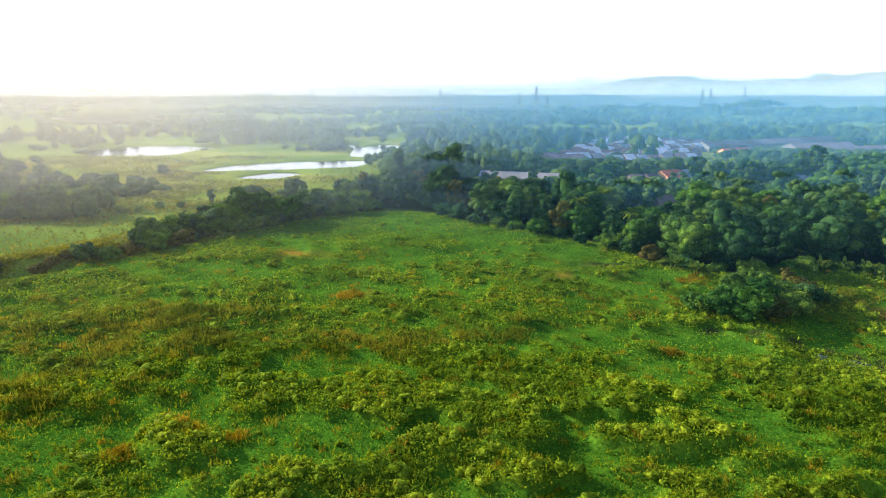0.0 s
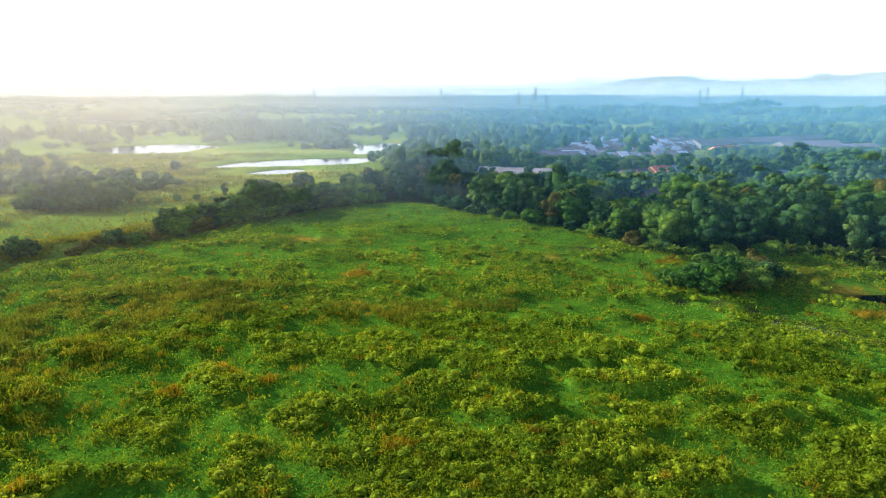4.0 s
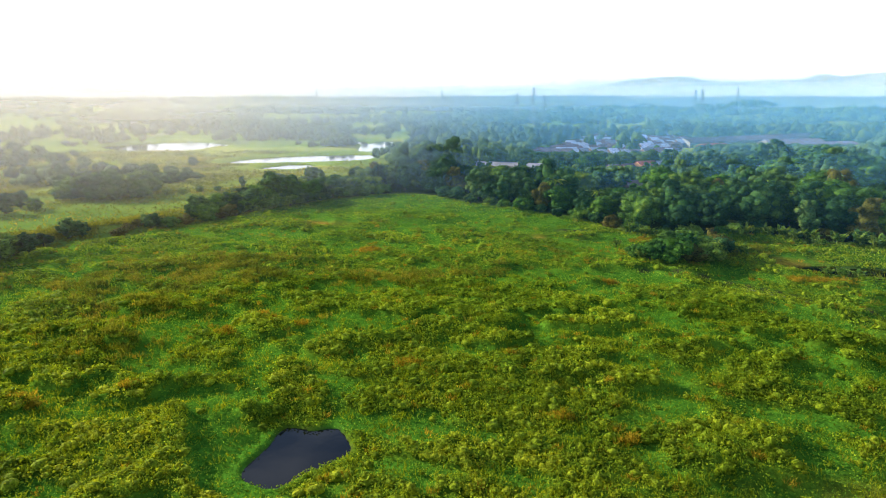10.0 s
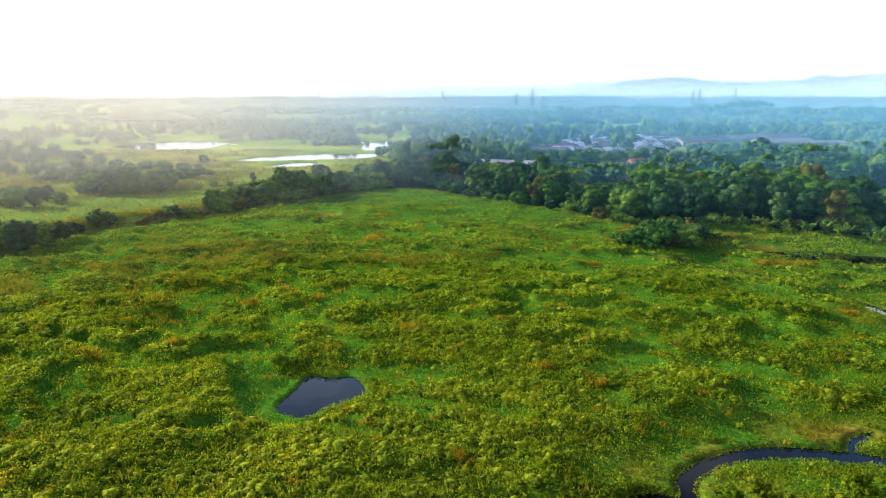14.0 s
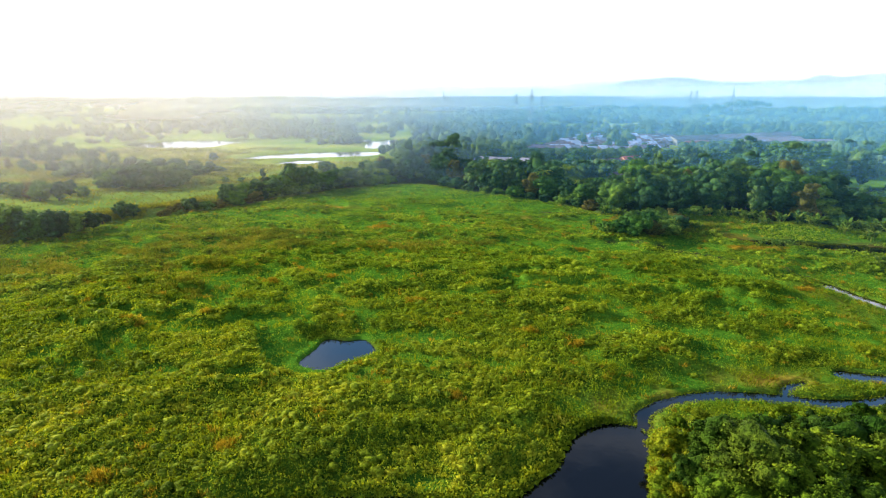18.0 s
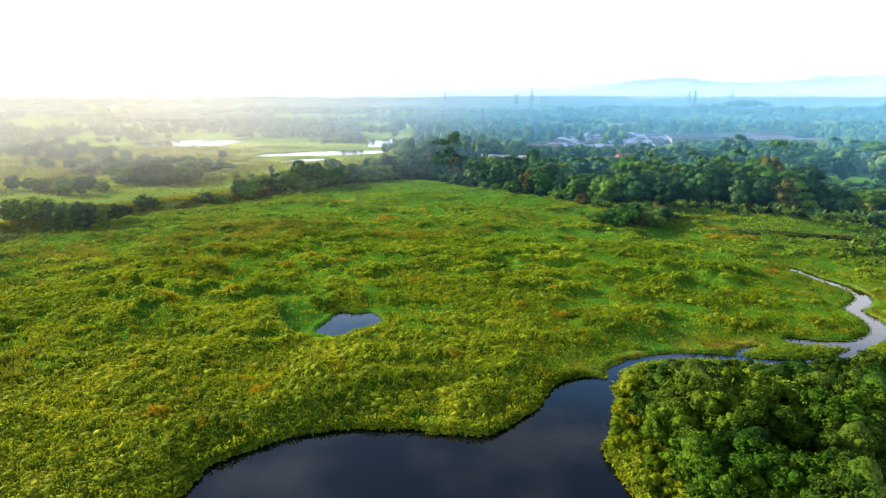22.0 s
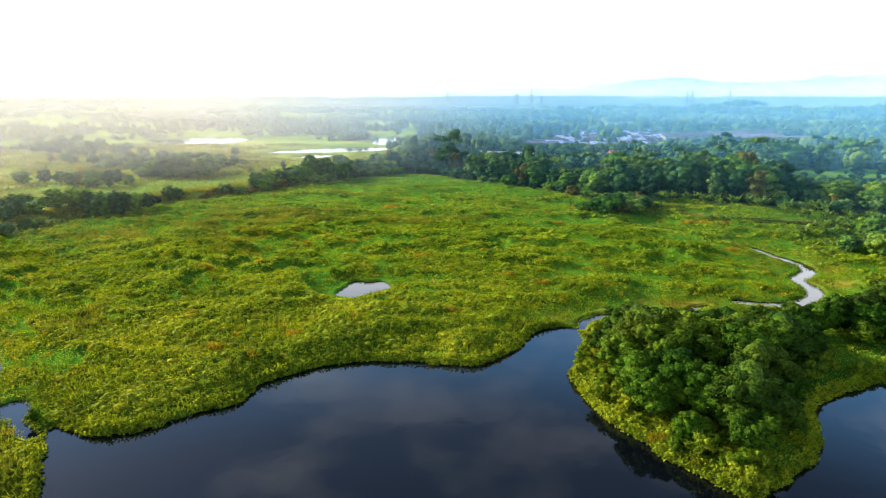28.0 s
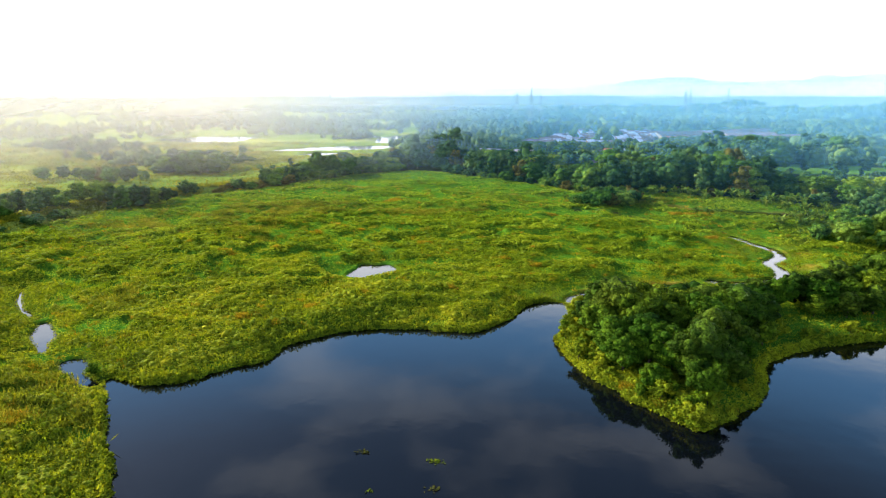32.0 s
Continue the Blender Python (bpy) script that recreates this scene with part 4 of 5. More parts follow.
BUSH_KINDS = [
    make_tree("bush", "dark green bush at the edge of the marsh", M_LEAF, seed=21, height=3.4, radius=2.3, low=0.0, clumps=16, per=60, leaf=0.26, slender=0.7, ball=(0.26, 0.44)),
    make_tree("bush", "bright green leafy bush at the wood", M_LEAF_BRIGHT, seed=22, height=2.8, radius=2.2, low=0.0, clumps=16, per=60, leaf=0.26, slender=0.75, ball=(0.26, 0.44)),
    make_tree("bush", "olive brown bush with thin foliage", M_LEAF_OLIVE, seed=23, height=3.0, radius=2.0, low=0.0, clumps=14, per=60, leaf=0.25, slender=0.5, ball=(0.26, 0.44))]
PALM = make_palm("palm_tree", "coconut palm with drooping feathered fronds", 9.0, 16, 3.4, 31, 0.55, 17)
BANANA = make_banana("banana clump with broad arching green leaves", 32)
PROTOTYPES = TREE_KINDS + BUSH_KINDS + [PALM, BANANA]
placed = []


def plant(kind, x, y, scale=1.0, turn=0.0, group=""):
    z = float(ground_height(np.array([x]), np.array([y]))[0])
    m = pose(x, y, z - 0.05, 0, 0, turn) @ Matrix.Diagonal((scale, scale, scale, 1))
    ob = copy_thing(kind, m)
    ob.matrix_basis = m
    if group:
        tagged(ob, group=group)
    placed.append((x, y))
    return ob


def spread_out(rng, x, y, gap):
    """Keeps points that lie at least gap apart."""
    cells, kept = {}, []
    for i in range(len(x)):
        cx, cy = int(x[i] // gap), int(y[i] // gap)
        if all((x[i] - x[j]) ** 2 + (y[i] - y[j]) ** 2 > gap * gap for a in (-1, 0, 1) for b in (-1, 0, 1) for j in cells.get((cx + a, cy + b), ())):
            cells.setdefault((cx, cy), []).append(i)
            kept.append(i)
    return np.array(kept, int)


def tall_limit(x, y):
    """Trees stay low before the barns and the village, so that these show over them."""
    x, y = np.asarray(x, float), np.asarray(y, float)
    a = np.where((x > 6) & (x < 105) & (y > 140) & (y < 226), 36.0 - 31 * (y + 20) / 245, 99.0)
    b = np.where((x > 38) & (x < 140) & (y > 228) & (y < 292), 36.0 - 31.5 * (y + 20) / 312, 99.0)
    c = np.where((x > 38) & (x < 64) & (y > 128) & (y < 174), 36.0 - 33 * (y + 10) / 184, 99.0)
    d = np.where((x > 95) & (x < 132) & (y > 185) & (y < 218), 36.0 - 32 * (y + 20) / 238, 99.0)
    e = np.where((x > 112) & (x < 215) & (y > 95) & (y < 166), 34.6 - 34.6 * (y + 78) / 246, 99.0)
    f = np.where((x > 118) & (x < 265) & (y > 225) & (y < 402), 34.6 - 33.2 * (y + 9) / 384, 99.0)
    e = np.minimum(e, f)
    return np.clip(np.minimum(np.minimum(np.minimum(a, b), np.minimum(c, d)), e) * 0.86, 3.0, 99.0)


def build_wood():
    rng = np.random.default_rng(5)
    x, y = scatter(rng, 12000, -75, 200, 60, 232)
    k = wood_density(x, y)
    ok = rng.random(len(x)) < k
    x, y = x[ok], y[ok]
    keep = spread_out(rng, x, y, 6.0)
    x, y = x[keep], y[keep]
    order = np.argsort(-marsh_depth(x, y))
    rest = {M_LEAF: [], M_LEAF_BRIGHT: []}
    for rank, i in enumerate(order):
        md = -float(marsh_depth(x[i:i + 1], y[i:i + 1])[0])
        a, b = x[i], y[i]
        big = 0.7 + 0.35 * min(1, md / 15) + rng.uniform(-0.3, 0.3)
        if a < -12:
            big *= 0.6
        if 5 < a < 60 and b > 185:
            big *= 0.75
        if b < 102:
            big *= 0.55
        kind = TREE_KINDS[int(rng.choice(6, p=(0.3, 0.25, 0.14, 0.1, 0.08, 0.13) if a < 62 else (0.17, 0.2, 0.28, 0.07, 0.05, 0.23)))]
        big = min(big, float(tall_limit(a, b)) / 10.5)
        if rank < 170:
            plant(kind, a, b, big, rng.uniform(0, 360), "trees of the wood")
            continue
        t, seed = rng.uniform(0, 6.28), int(rng.integers(1, 7))
        c = CROWNS[seed] * big
        c = np.stack([c[:, 0] * math.cos(t) - c[:, 1] * math.sin(t), c[:, 0] * math.sin(t) + c[:, 1] * math.cos(t), c[:, 2]], 1)
        c += np.array((a, b, float(ground_height(np.array([a]), np.array([b]))[0])))
        rest[M_LEAF_BRIGHT if seed in (3, 6) else M_LEAF].append((c, CROWN_FACES[seed]))
        placed.append((a, b))
    for mat, chunks in rest.items():
        me = mesh_np("wood_crowns", *joined(chunks), mat)
        tagged(new("wood_crowns", me), "close crowns of the wood behind its edge", "woods", kind="stuff")


def build_bank():
    rng = np.random.default_rng(6)
    line = EDGE[(EDGE[:, 0] < -30) & (EDGE[:, 1] > 45)]
    for p in line:
        if rng.random() < (0.75 if p[0] < -68 else 0.85):
            x, y = p + rng.normal(size=2) * 1.2 + np.array((-2.0, 2.0))
            plant(BUSH_KINDS[int(rng.choice(3, p=(0.3, 0.4, 0.3)))], x, y, rng.uniform(0.6, 1.15), rng.uniform(0, 360), "bushes along the bank")
    line = EDGE[(EDGE[:, 0] > 0) & (EDGE[:, 1] > 60)]
    for p in line[::2]:
        x, y = p + rng.normal(size=2) * 1.2
        plant(BUSH_KINDS[int(rng.choice(3, p=(0.5, 0.35, 0.15)))], x, y, rng.uniform(0.8, 1.4), rng.uniform(0, 360), "bushes along the wood")
    line = EDGE[(EDGE[:, 0] < -18) & (EDGE[:, 0] > -64) & (EDGE[:, 1] > 120)]
    for p in line:
        for back in (2.5, 7.0):
            x, y = p + rng.normal(size=2) * 0.9 + np.array((-0.7, 0.7)) * back
            plant(BUSH_KINDS[int(rng.choice(3, p=(0.45, 0.45, 0.1)))], x, y, rng.uniform(1.1, 1.9), rng.uniform(0, 360), "hedge on the bank")
    # trees on and behind the western bank: x, y, kind, scale
    for x, y, k, s in ((-119, 167, 5, 0.85), (-113, 166, 1, 0.9), (-109, 168, 2, 0.92), (-103, 171, 5, 1.0), (-106, 175, 0, 0.8), (-100, 178, 5, 0.6), (-115, 173, 4, 0.8), (-94, 175, 5, 0.3),
                       (-148, 149, 2, 0.45), (-141, 145, 5, 0.65), (-135, 141, 4, 0.55), (-130, 139, 5, 0.7), (-125, 141, 0, 0.56), (-127, 150, 1, 0.55), (-138, 152, 5, 0.6), (-120, 146, 5, 0.45), (-155, 150, 1, 0.55), (-161, 146, 5, 0.6),
                       (-105, 89, 5, 0.72), (-100, 88, 1, 0.66), (-96, 87, 5, 0.8), (-92, 87, 1, 0.72), (-92, 92, 5, 0.68), (-88, 95, 1, 0.45), (-110, 86, 2, 0.6), (-116, 81, 5, 0.75), (-122, 75, 1, 0.7), (-119, 66, 5, 0.65), (-125, 60, 1, 0.65), (-113, 92, 0, 0.55), (-110, 77, 5, 0.5), (-113, 70, 1, 0.45),
                       (-88, 109, 0, 0.46), (-86, 111, 1, 0.4), (-68, 132, 0, 0.45), (-73, 190, 3, 0.34), (-117, 255, 1, 0.5), (-72, 178, 5, 0.24), (-84, 178, 2, 0.26), (-88, 174, 5, 0.3), (-79, 181, 5, 0.25),
                       (-53, 158, 0, 0.86), (-48, 158, 1, 0.95), (-43, 161, 5, 0.85), (-57, 154, 5, 0.55), (-61, 176, 0, 0.4),
                       (-246, 282, 2, 0.6), (-237, 276, 5, 0.8), (-228, 272, 4, 0.75), (-220, 268, 0, 0.95), (-212, 263, 1, 0.9), (-205, 260, 5, 0.9), (-197, 255, 1, 0.85), (-190, 268, 5, 0.7), (-182, 262, 1, 0.6), (-168, 255, 5, 0.6), (-208, 285, 1, 0.8), (-228, 295, 0, 0.8),
                       (-188, 218, 2, 0.5), (-181, 212, 5, 0.5), (-198, 222, 4, 0.5), (-150, 224, 2, 0.3), (-154, 508, 3, 0.95)):
        plant(TREE_KINDS[k], x, y, s, rng.uniform(0, 360), "trees behind the bank")
        if s > 0.74:
            for r in range(2):
                plant(BUSH_KINDS[int(rng.integers(0, 2))], x + rng.uniform(-4, 4), y + rng.uniform(-5, 1), rng.uniform(1.1, 1.7), rng.uniform(0, 360), "bushes behind the bank")
    # golden grass along the top of the western bank
    line = EDGE[(EDGE[:, 0] < -62) & (EDGE[:, 1] > 40)]
    i = rng.integers(0, len(line), 2600)
    x = line[i, 0] - 7.5 + rng.normal(size=2600) * 2.6
    y = line[i, 1] + 5.0 + rng.normal(size=2600) * 2.6
    ok = fbm(x, y, 9, 2, 66) > 0.42
    x, y = x[ok], y[ok]
    v, f = blades(rng, x, y, ground_height(x, y), rng.uniform(0.5, 1.1, len(x)), 14, 0.16, 0.5, 0.5)
    tagged(new("bank_grass", mesh_np("bank_grass", v, f, M_GOLD)), "golden yellow grass on the top of the bank", "grass", kind="stuff")


def build_east():
    rng = np.random.default_rng(7)
    # the thicket that stands free of the wood, and shrubs by the stream
    for x, y, k, s in ((42, 89, 1, 1.2), (46, 87, 1, 1.5), (50, 88, 2, 1.4), (54, 89.5, 1, 1.5), (57, 92, 0, 1.3), (40, 91.5, 1, 0.9), (60, 97, 2, 1.1), (58, 95, 2, 1.2)):
        plant(BUSH_KINDS[k], x, y, s, rng.uniform(0, 360), "thicket in the marsh")
    for x, y, k, s in ((45, 91, 5, 0.55), (50, 91, 2, 0.5), (54, 93, 5, 0.56), (48, 96, 2, 0.44), (53, 98, 5, 0.5), (58, 99, 4, 0.4)):
        plant(TREE_KINDS[k], x, y, s, rng.uniform(0, 360), "thicket in the marsh")
    for x, y, s in ((44, 93, 1.0), (55, 91.5, 1.1), (47, 110.8, 1.3), (45, 112.5, 1.2), (49, 109.5, 1.1), (38.5, 103, 0.8), (62, 94, 1.1), (59, 92, 1.0),
                    (73, 79, 0.8), (76, 79.5, 0.85), (78.5, 80, 0.8), (75, 81.5, 0.9), (79, 82.5, 0.8), (98, 68, 1.2), (101, 70, 1.2), (95, 67, 1.1),
                    (84, 103, 1.2), (88, 103, 1.3), (92, 101, 1.2), (95, 97, 1.2), (99, 92, 1.3), (103, 88, 1.2), (106, 84, 1.2), (80, 110, 1.2), (110, 80, 1.2), (86, 106, 1.4), (90, 104.5, 1.5), (93.5, 103, 1.3), (97, 100, 1.5), (101, 96, 1.4), (104.5, 92, 1.5), (82, 107, 1.3), (78, 112, 1.3), (75, 114, 1.2), (108, 88, 1.4), (112, 84, 1.3), (94, 64, 1.1), (97, 63, 1.2), (93, 58, 1.1), (90, 56, 1.2), (87, 60, 1.1), (95, 53, 1.2), (91, 62, 1.2), (99, 58, 1.3), (88, 52, 1.0), (41, 88.5, 1.1), (39.5, 90, 1.0)):
        plant(BANANA, x + rng.uniform(-1.3, 1.3), y + rng.uniform(-1.3, 1.3), s * rng.uniform(0.9, 1.15), rng.uniform(0, 360), "banana plants")
    for x, y, k, s in ((92, 42, 5, 0.62), (96, 45, 2, 0.55), (88, 46, 5, 0.45), (100, 50, 5, 0.6), (103, 60, 2, 0.5), (98, 38, 5, 0.5), (106, 50, 2, 0.55), (112, 64, 1, 0.7), (118, 70, 0, 0.8), (124, 62, 1, 0.8)):
        plant(TREE_KINDS[k], x, y, s, rng.uniform(0, 360), "trees east of the stream")
    for x, y, s in ((33, 148, 0.95), (43, 137, 0.8), (74, 150, 0.9)):
        plant(PALM, x, y, s, rng.uniform(0, 360), "palms in the wood")


# the island: finer foliage, because it is passed closer
ISLAND_KINDS = [
    make_tree("tree", "green broad-leaved tree on the wooded spit", M_SPIT, seed=41, cuts=3, height=7.0, radius=3.4, low=0.1, ball=(0.15, 0.32), clumps=60, per=90, leaf=0.26, slender=0.7),
    make_tree("tree", "dark green dense tree on the wooded spit", M_SPIT_DARK, seed=42, cuts=3, height=7.5, radius=3.4, low=0.0, ball=(0.13, 0.28), clumps=64, per=84, leaf=0.24, slender=0.7),
    make_tree("tree", "bright green layered tree on the wooded spit", M_SPIT, seed=43, cuts=3, height=6.0, radius=3.4, low=0.05, ball=(0.15, 0.3), clumps=56, per=92, leaf=0.28, slender=0.75, flat=0.75)]
SHRUB_KINDS = [
    make_tree("bush", "yellow-green leafy shrub by the water", M_SHRUB, seed=51, height=1.9, radius=1.2, low=0.0, clumps=14, per=44, leaf=0.22, slender=0.6, ball=(0.24, 0.42)),
    make_tree("bush", "green leafy shrub on the shore", M_SHRUB, seed=52, height=2.8, radius=1.5, low=0.0, clumps=18, per=46, leaf=0.22, slender=0.55, ball=(0.2, 0.4))]
PROTOTYPES += ISLAND_KINDS + SHRUB_KINDS


def build_island():
    rng = np.random.default_rng(8)
    x, y = scatter(rng, 2500, 18, 47, -34, -1)
    d = shore(x, y)
    ok = (d > np.where(x > 34, 1.9, 2.9)) & (y < np.where(x < 34, -6.0, -0.5 - 0.02 * x)) & (y > -34)
    x, y, d = x[ok], y[ok], d[ok]
    for i in spread_out(rng, x, y, 3.3):
        # from x = 31 on, more dark-leaved trees: that side's shade put into leaf colour
        k = int(rng.choice(3, p=(0.42, 0.26, 0.32) if x[i] < 31 else (0.28, 0.57, 0.15)))
        if x[i] < 27 and y[i] > -14:
            k = 1
        plant(ISLAND_KINDS[k], x[i], y[i], min((0.6 + 0.35 * float(smooth(2.4, 6.0, d[i]))) * rng.uniform(0.78, 1.25), 0.42 * (8.0 - y[i]) / 7), rng.uniform(0, 360), "trees on the spit")
    # the low trees along the stream east of the spit
    for x, y, k, s in ((47, 1, 1, 0.75), (50.5, -1, 1, 0.85), (48.5, -3, 2, 0.7), (54, -1.5, 0, 0.9), (57, 0, 1, 1.0), (60, -2.5, 0, 1.0), (62, 2, 1, 1.0), (65, -1, 2, 1.05), (66.5, 4, 1, 1.1), (70, 1, 0, 1.1), (71, 6, 1, 1.1),
                       (75, 3, 2, 1.1), (76, 9, 1, 1.1), (80, 5, 0, 1.1), (81, 12, 1, 1.2), (86, 8, 2, 1.1), (87, 15, 1, 1.2), (92, 11, 0, 1.1), (90, 20, 1, 1.1), (96, 17, 1, 1.1), (78, -1, 1, 1.0), (85, 2, 1, 1.0), (92, 4, 0, 1.0),
                       (58, -4.5, 2, 0.8), (68, -3, 1, 0.9), (73, -3, 2, 0.8), (63, -4.5, 1, 0.8), (44.5, 3.5, 2, 0.55), (96, 26, 1, 1.0), (99, 33, 1, 1.0)):
        plant(ISLAND_KINDS[k], x, y, s * rng.uniform(0.66, 0.82), rng.uniform(0, 360), "trees by the stream")
    x, y = scatter(rng, 1500, 16, 75, -37, 8)
    d = shore(x, y)
    ok = (d > 0.5) & (d < 3.4) & (y < 3) & (x > 17 + 5 * smooth(-10, 2, y))
    ok &= (x < 31) | (rng.random(len(x)) < 0.1)
    x, y = x[ok], y[ok]
    keep = spread_out(rng, x, y, 1.15)[:150]
    for i in keep:
        plant(SHRUB_KINDS[int(rng.random() < 0.45)], x[i], y[i], rng.uniform(0.6, 1.05), rng.uniform(0, 360), "shrubs round the spit")
    # single tufts off the tip of the spit and in the mouth of the western channel
    plant(SHRUB_KINDS[0], 27.9, -35.6, 0.62, 40, "shrubs round the spit")
    plant(SHRUB_KINDS[0], -42.9, -24.2, 0.7, 10, "shrubs round the spit")
    # the open, shrubby end of the spit
    x, y = scatter(rng, 160, 23, 44, -7, 3)
    ok = shore(x, y) > 2.0
    x, y = x[ok], y[ok]
    for i in spread_out(rng, x, y, 2.4)[:34]:
        plant(SHRUB_KINDS[int(rng.random() < 0.45)], x[i], y[i], rng.uniform(0.6, 1.0), rng.uniform(0, 360), "shrubs round the spit")


build_wood()
build_bank()
build_east()
build_island()


# ---------------------------------------------------------------- far woods and hedges
def far_trees(name, label, x, y, hgt, rad, per, leaf, seed, balls=3, cuts=2):
    """Far crowns: a few uneven lumps each, with leafy sprays that break their outline."""
    rng = np.random.default_rng(seed)
    z = ground_height(x, y)
    j = np.repeat(np.arange(len(x)), balls)
    n = len(j)
    turn, top = rng.uniform(0, 6.28, n), np.tile(np.arange(balls) / max(1, balls - 1), len(x)) if balls > 1 else np.full(n, 0.5)
    out = rad[j] * (0.55 - 0.35 * top) * (balls > 1)
    c = np.stack([x[j] + np.cos(turn) * out, y[j] + np.sin(turn) * out, z[j] + hgt[j] * (0.36 + 0.28 * top)], 1)
    size = np.stack([rad[j] * rng.uniform(0.55, 0.85, n), rad[j] * rng.uniform(0.55, 0.85, n), hgt[j] * rng.uniform(0.32, 0.44, n)], 1)
    chunks = [lumps(rng, c, size, cuts, 0.14)]
    i = np.repeat(np.arange(n), per)
    m = len(i)
    if m:
        q = unit(rng.normal(size=(m, 3)) + np.array((0, 0, 0.35)))
        pos = c[i] + q * size[i] * rng.uniform(0.9, 1.12, m)[:, None]
        way = np.cross(q, rng.normal(size=(m, 3))) + q * 0.4
        face = q + rng.normal(size=(m, 3)) * 0.2
        s = leaf * rng.uniform(0.6, 1.4, m) * (rad[j][i] / rad.mean())
        chunks.append(leaf_arrays(pos - unit(way) * s[:, None] * 0.45, way, face, s, s * 0.8))
    tagged(new(name, mesh_np(name, *joined(chunks), M_FAR)), label, "woods", kind="stuff")


def build_far():
    rng = np.random.default_rng(9)
    # the wood's back and the groves round the village
    x, y = scatter(rng, 26000, -60, 420, 190, 480)
    k = wood_density(x, y)
    grove = smooth(0.42, 0.56, fbm(x, y, 60, 3, 13)) * smooth(-60, 0, x + (y - 300) * 0.3)
    clear = spots(x, y, ((92, 312, 58, 42, 1.8), (85, 262, 40, 20, 0.8), (166, 186, 38, 20, 1.8), (200, 385, 60, 10, 1.5), (215, 320, 14, 34, 1.4), (152, 318, 10, 10, 1.5), (30, 224, 20, 6, 1.5), (82, 229, 18, 6, 1.6), (129, 217, 6, 6, 1.4), (-36, 330, 20, 60, 1.5), (-60, 400, 30, 50, 1.4)))
    k = np.maximum(k, grove * (y > 215)) * (1 - smooth(0.5, 0.9, clear)) * (1 - village_zone(x, y)) + 0.02
    ok = (rng.random(len(x)) < k) & (np.abs(x) < 0.8 * (y + 94)) & (shore(x, y) > 3) & (x > -24)
    x, y = x[ok], y[ok]
    keep = spread_out(rng, x, y, 5.0)
    x, y = x[keep], y[keep]
    p = np.array(placed)
    far = np.array([np.min((p[:, 0] - a) ** 2 + (p[:, 1] - b) ** 2) > 20 for a, b in zip(x, y)])
    x, y = x[far], y[far]
    n = len(x)
    far_trees("village_woods", "blue-green trees round the village", x, y, np.minimum(rng.uniform(5, 12, n), tall_limit(x, y)), rng.uniform(2.8, 5.6, n), 20, 0.7, 1, 3, 2)
    # hedges and copses in the western fields
    x, y = scatter(rng, 14000, -420, 0, 150, 700)
    rows = np.exp(-((fbm(x, y * 1.6, 130, 2, 15) - 0.5) / 0.012) ** 2) + smooth(0.7, 0.76, fbm(x, y, 70, 2, 16))
    rows = rows + spots(x, y, ((-125, 465, 35, 18, 2.0), (-150, 500, 20, 10, 1.5), (-70, 345, 16, 8, 1.2), (-75, 212, 20, 5, 1.2), (-20, 330, 25, 25, 1.2), (-128, 424, 22, 7, 2.0), (-97, 424, 14, 6, 1.8)))
    ok = (rng.random(len(x)) < rows * 0.62) & (marsh_depth(x, y) < -12) & (shore(x, y) > 4) & (np.abs(x) < 0.8 * (y + 94))
    ok &= spots(x, y, ((-62, 235, 30, 26, 1.5), (-140, 270, 60, 40, 1.4), (-190, 330, 50, 30, 1.5), (-75, 268, 45, 16, 1.6), (-45, 330, 16, 40, 1.3), (-185, 440, 55, 30, 1.6), (-75, 340, 40, 22, 1.6))) < 0.6
    x, y = x[ok], y[ok]
    keep = spread_out(rng, x, y, 4.5)
    x, y = x[keep], y[keep]
    n = len(x)
    far_trees("field_hedges", "hedges and small copses between the fields", x, y, rng.uniform(2.2, 6.5, n) * (1 + 0.5 * smooth(380, 420, y)), rng.uniform(2.0, 4.2, n), 20, 0.6, 2, 3, 2)
    # woods of the plain, thinning out to the horizon
    r = np.sqrt(rng.uniform(430 ** 2, 2100 ** 2, 17000))
    a = rng.uniform(-0.72, 0.72, 17000)
    x, y = np.sin(a) * r, np.cos(a) * r
    right = smooth(-0.35, 0.1, a)
    lines = np.exp(-((fbm(x * 0.25, y, 160, 2, 19) - 0.5) / 0.03) ** 2) * 0.8
    k = np.maximum(smooth(0.72 - 0.32 * right, 0.80 - 0.3 * right, fbm(x * 0.5, y, 120, 3, 18)), lines * (1 - right)) + 0.01
    k = k * (1 - 0.9 * smooth(0.4, 0.8, spots(x, y, ((430, 620, 60, 60, 1.0), (330, 560, 50, 25, 1.0)))))
    ok = (rng.random(len(x)) < k) & (shore(x, y) > 5) & (y > 400) & (spots(x, y, ((-190, 440, 60, 40, 1.2), (-45, 450, 30, 25, 1.2))) < 0.5)
    x, y, r = x[ok], y[ok], r[ok]
    near = r < 900
    n = int(near.sum())
    far_trees("plain_woods", "hazy blue-green woods on the plain", x[near], y[near], rng.uniform(5, 10, n), rng.uniform(4, 8, n), 8, 1.2, 3, 3, 2)
    n = int((~near).sum())
    far_trees("distant_woods", "misty distant woods towards the horizon", x[~near], y[~near], rng.uniform(7, 15, n) + 12 * smooth(1200, 2000, r[~near]), rng.uniform(7, 14, n), 2, 3.0, 4, 1, 2)

    # wooded rises and tree lines that stand out of the haze: x, y, half-width, half-depth, height
    xs, ys, hs = [], [], []
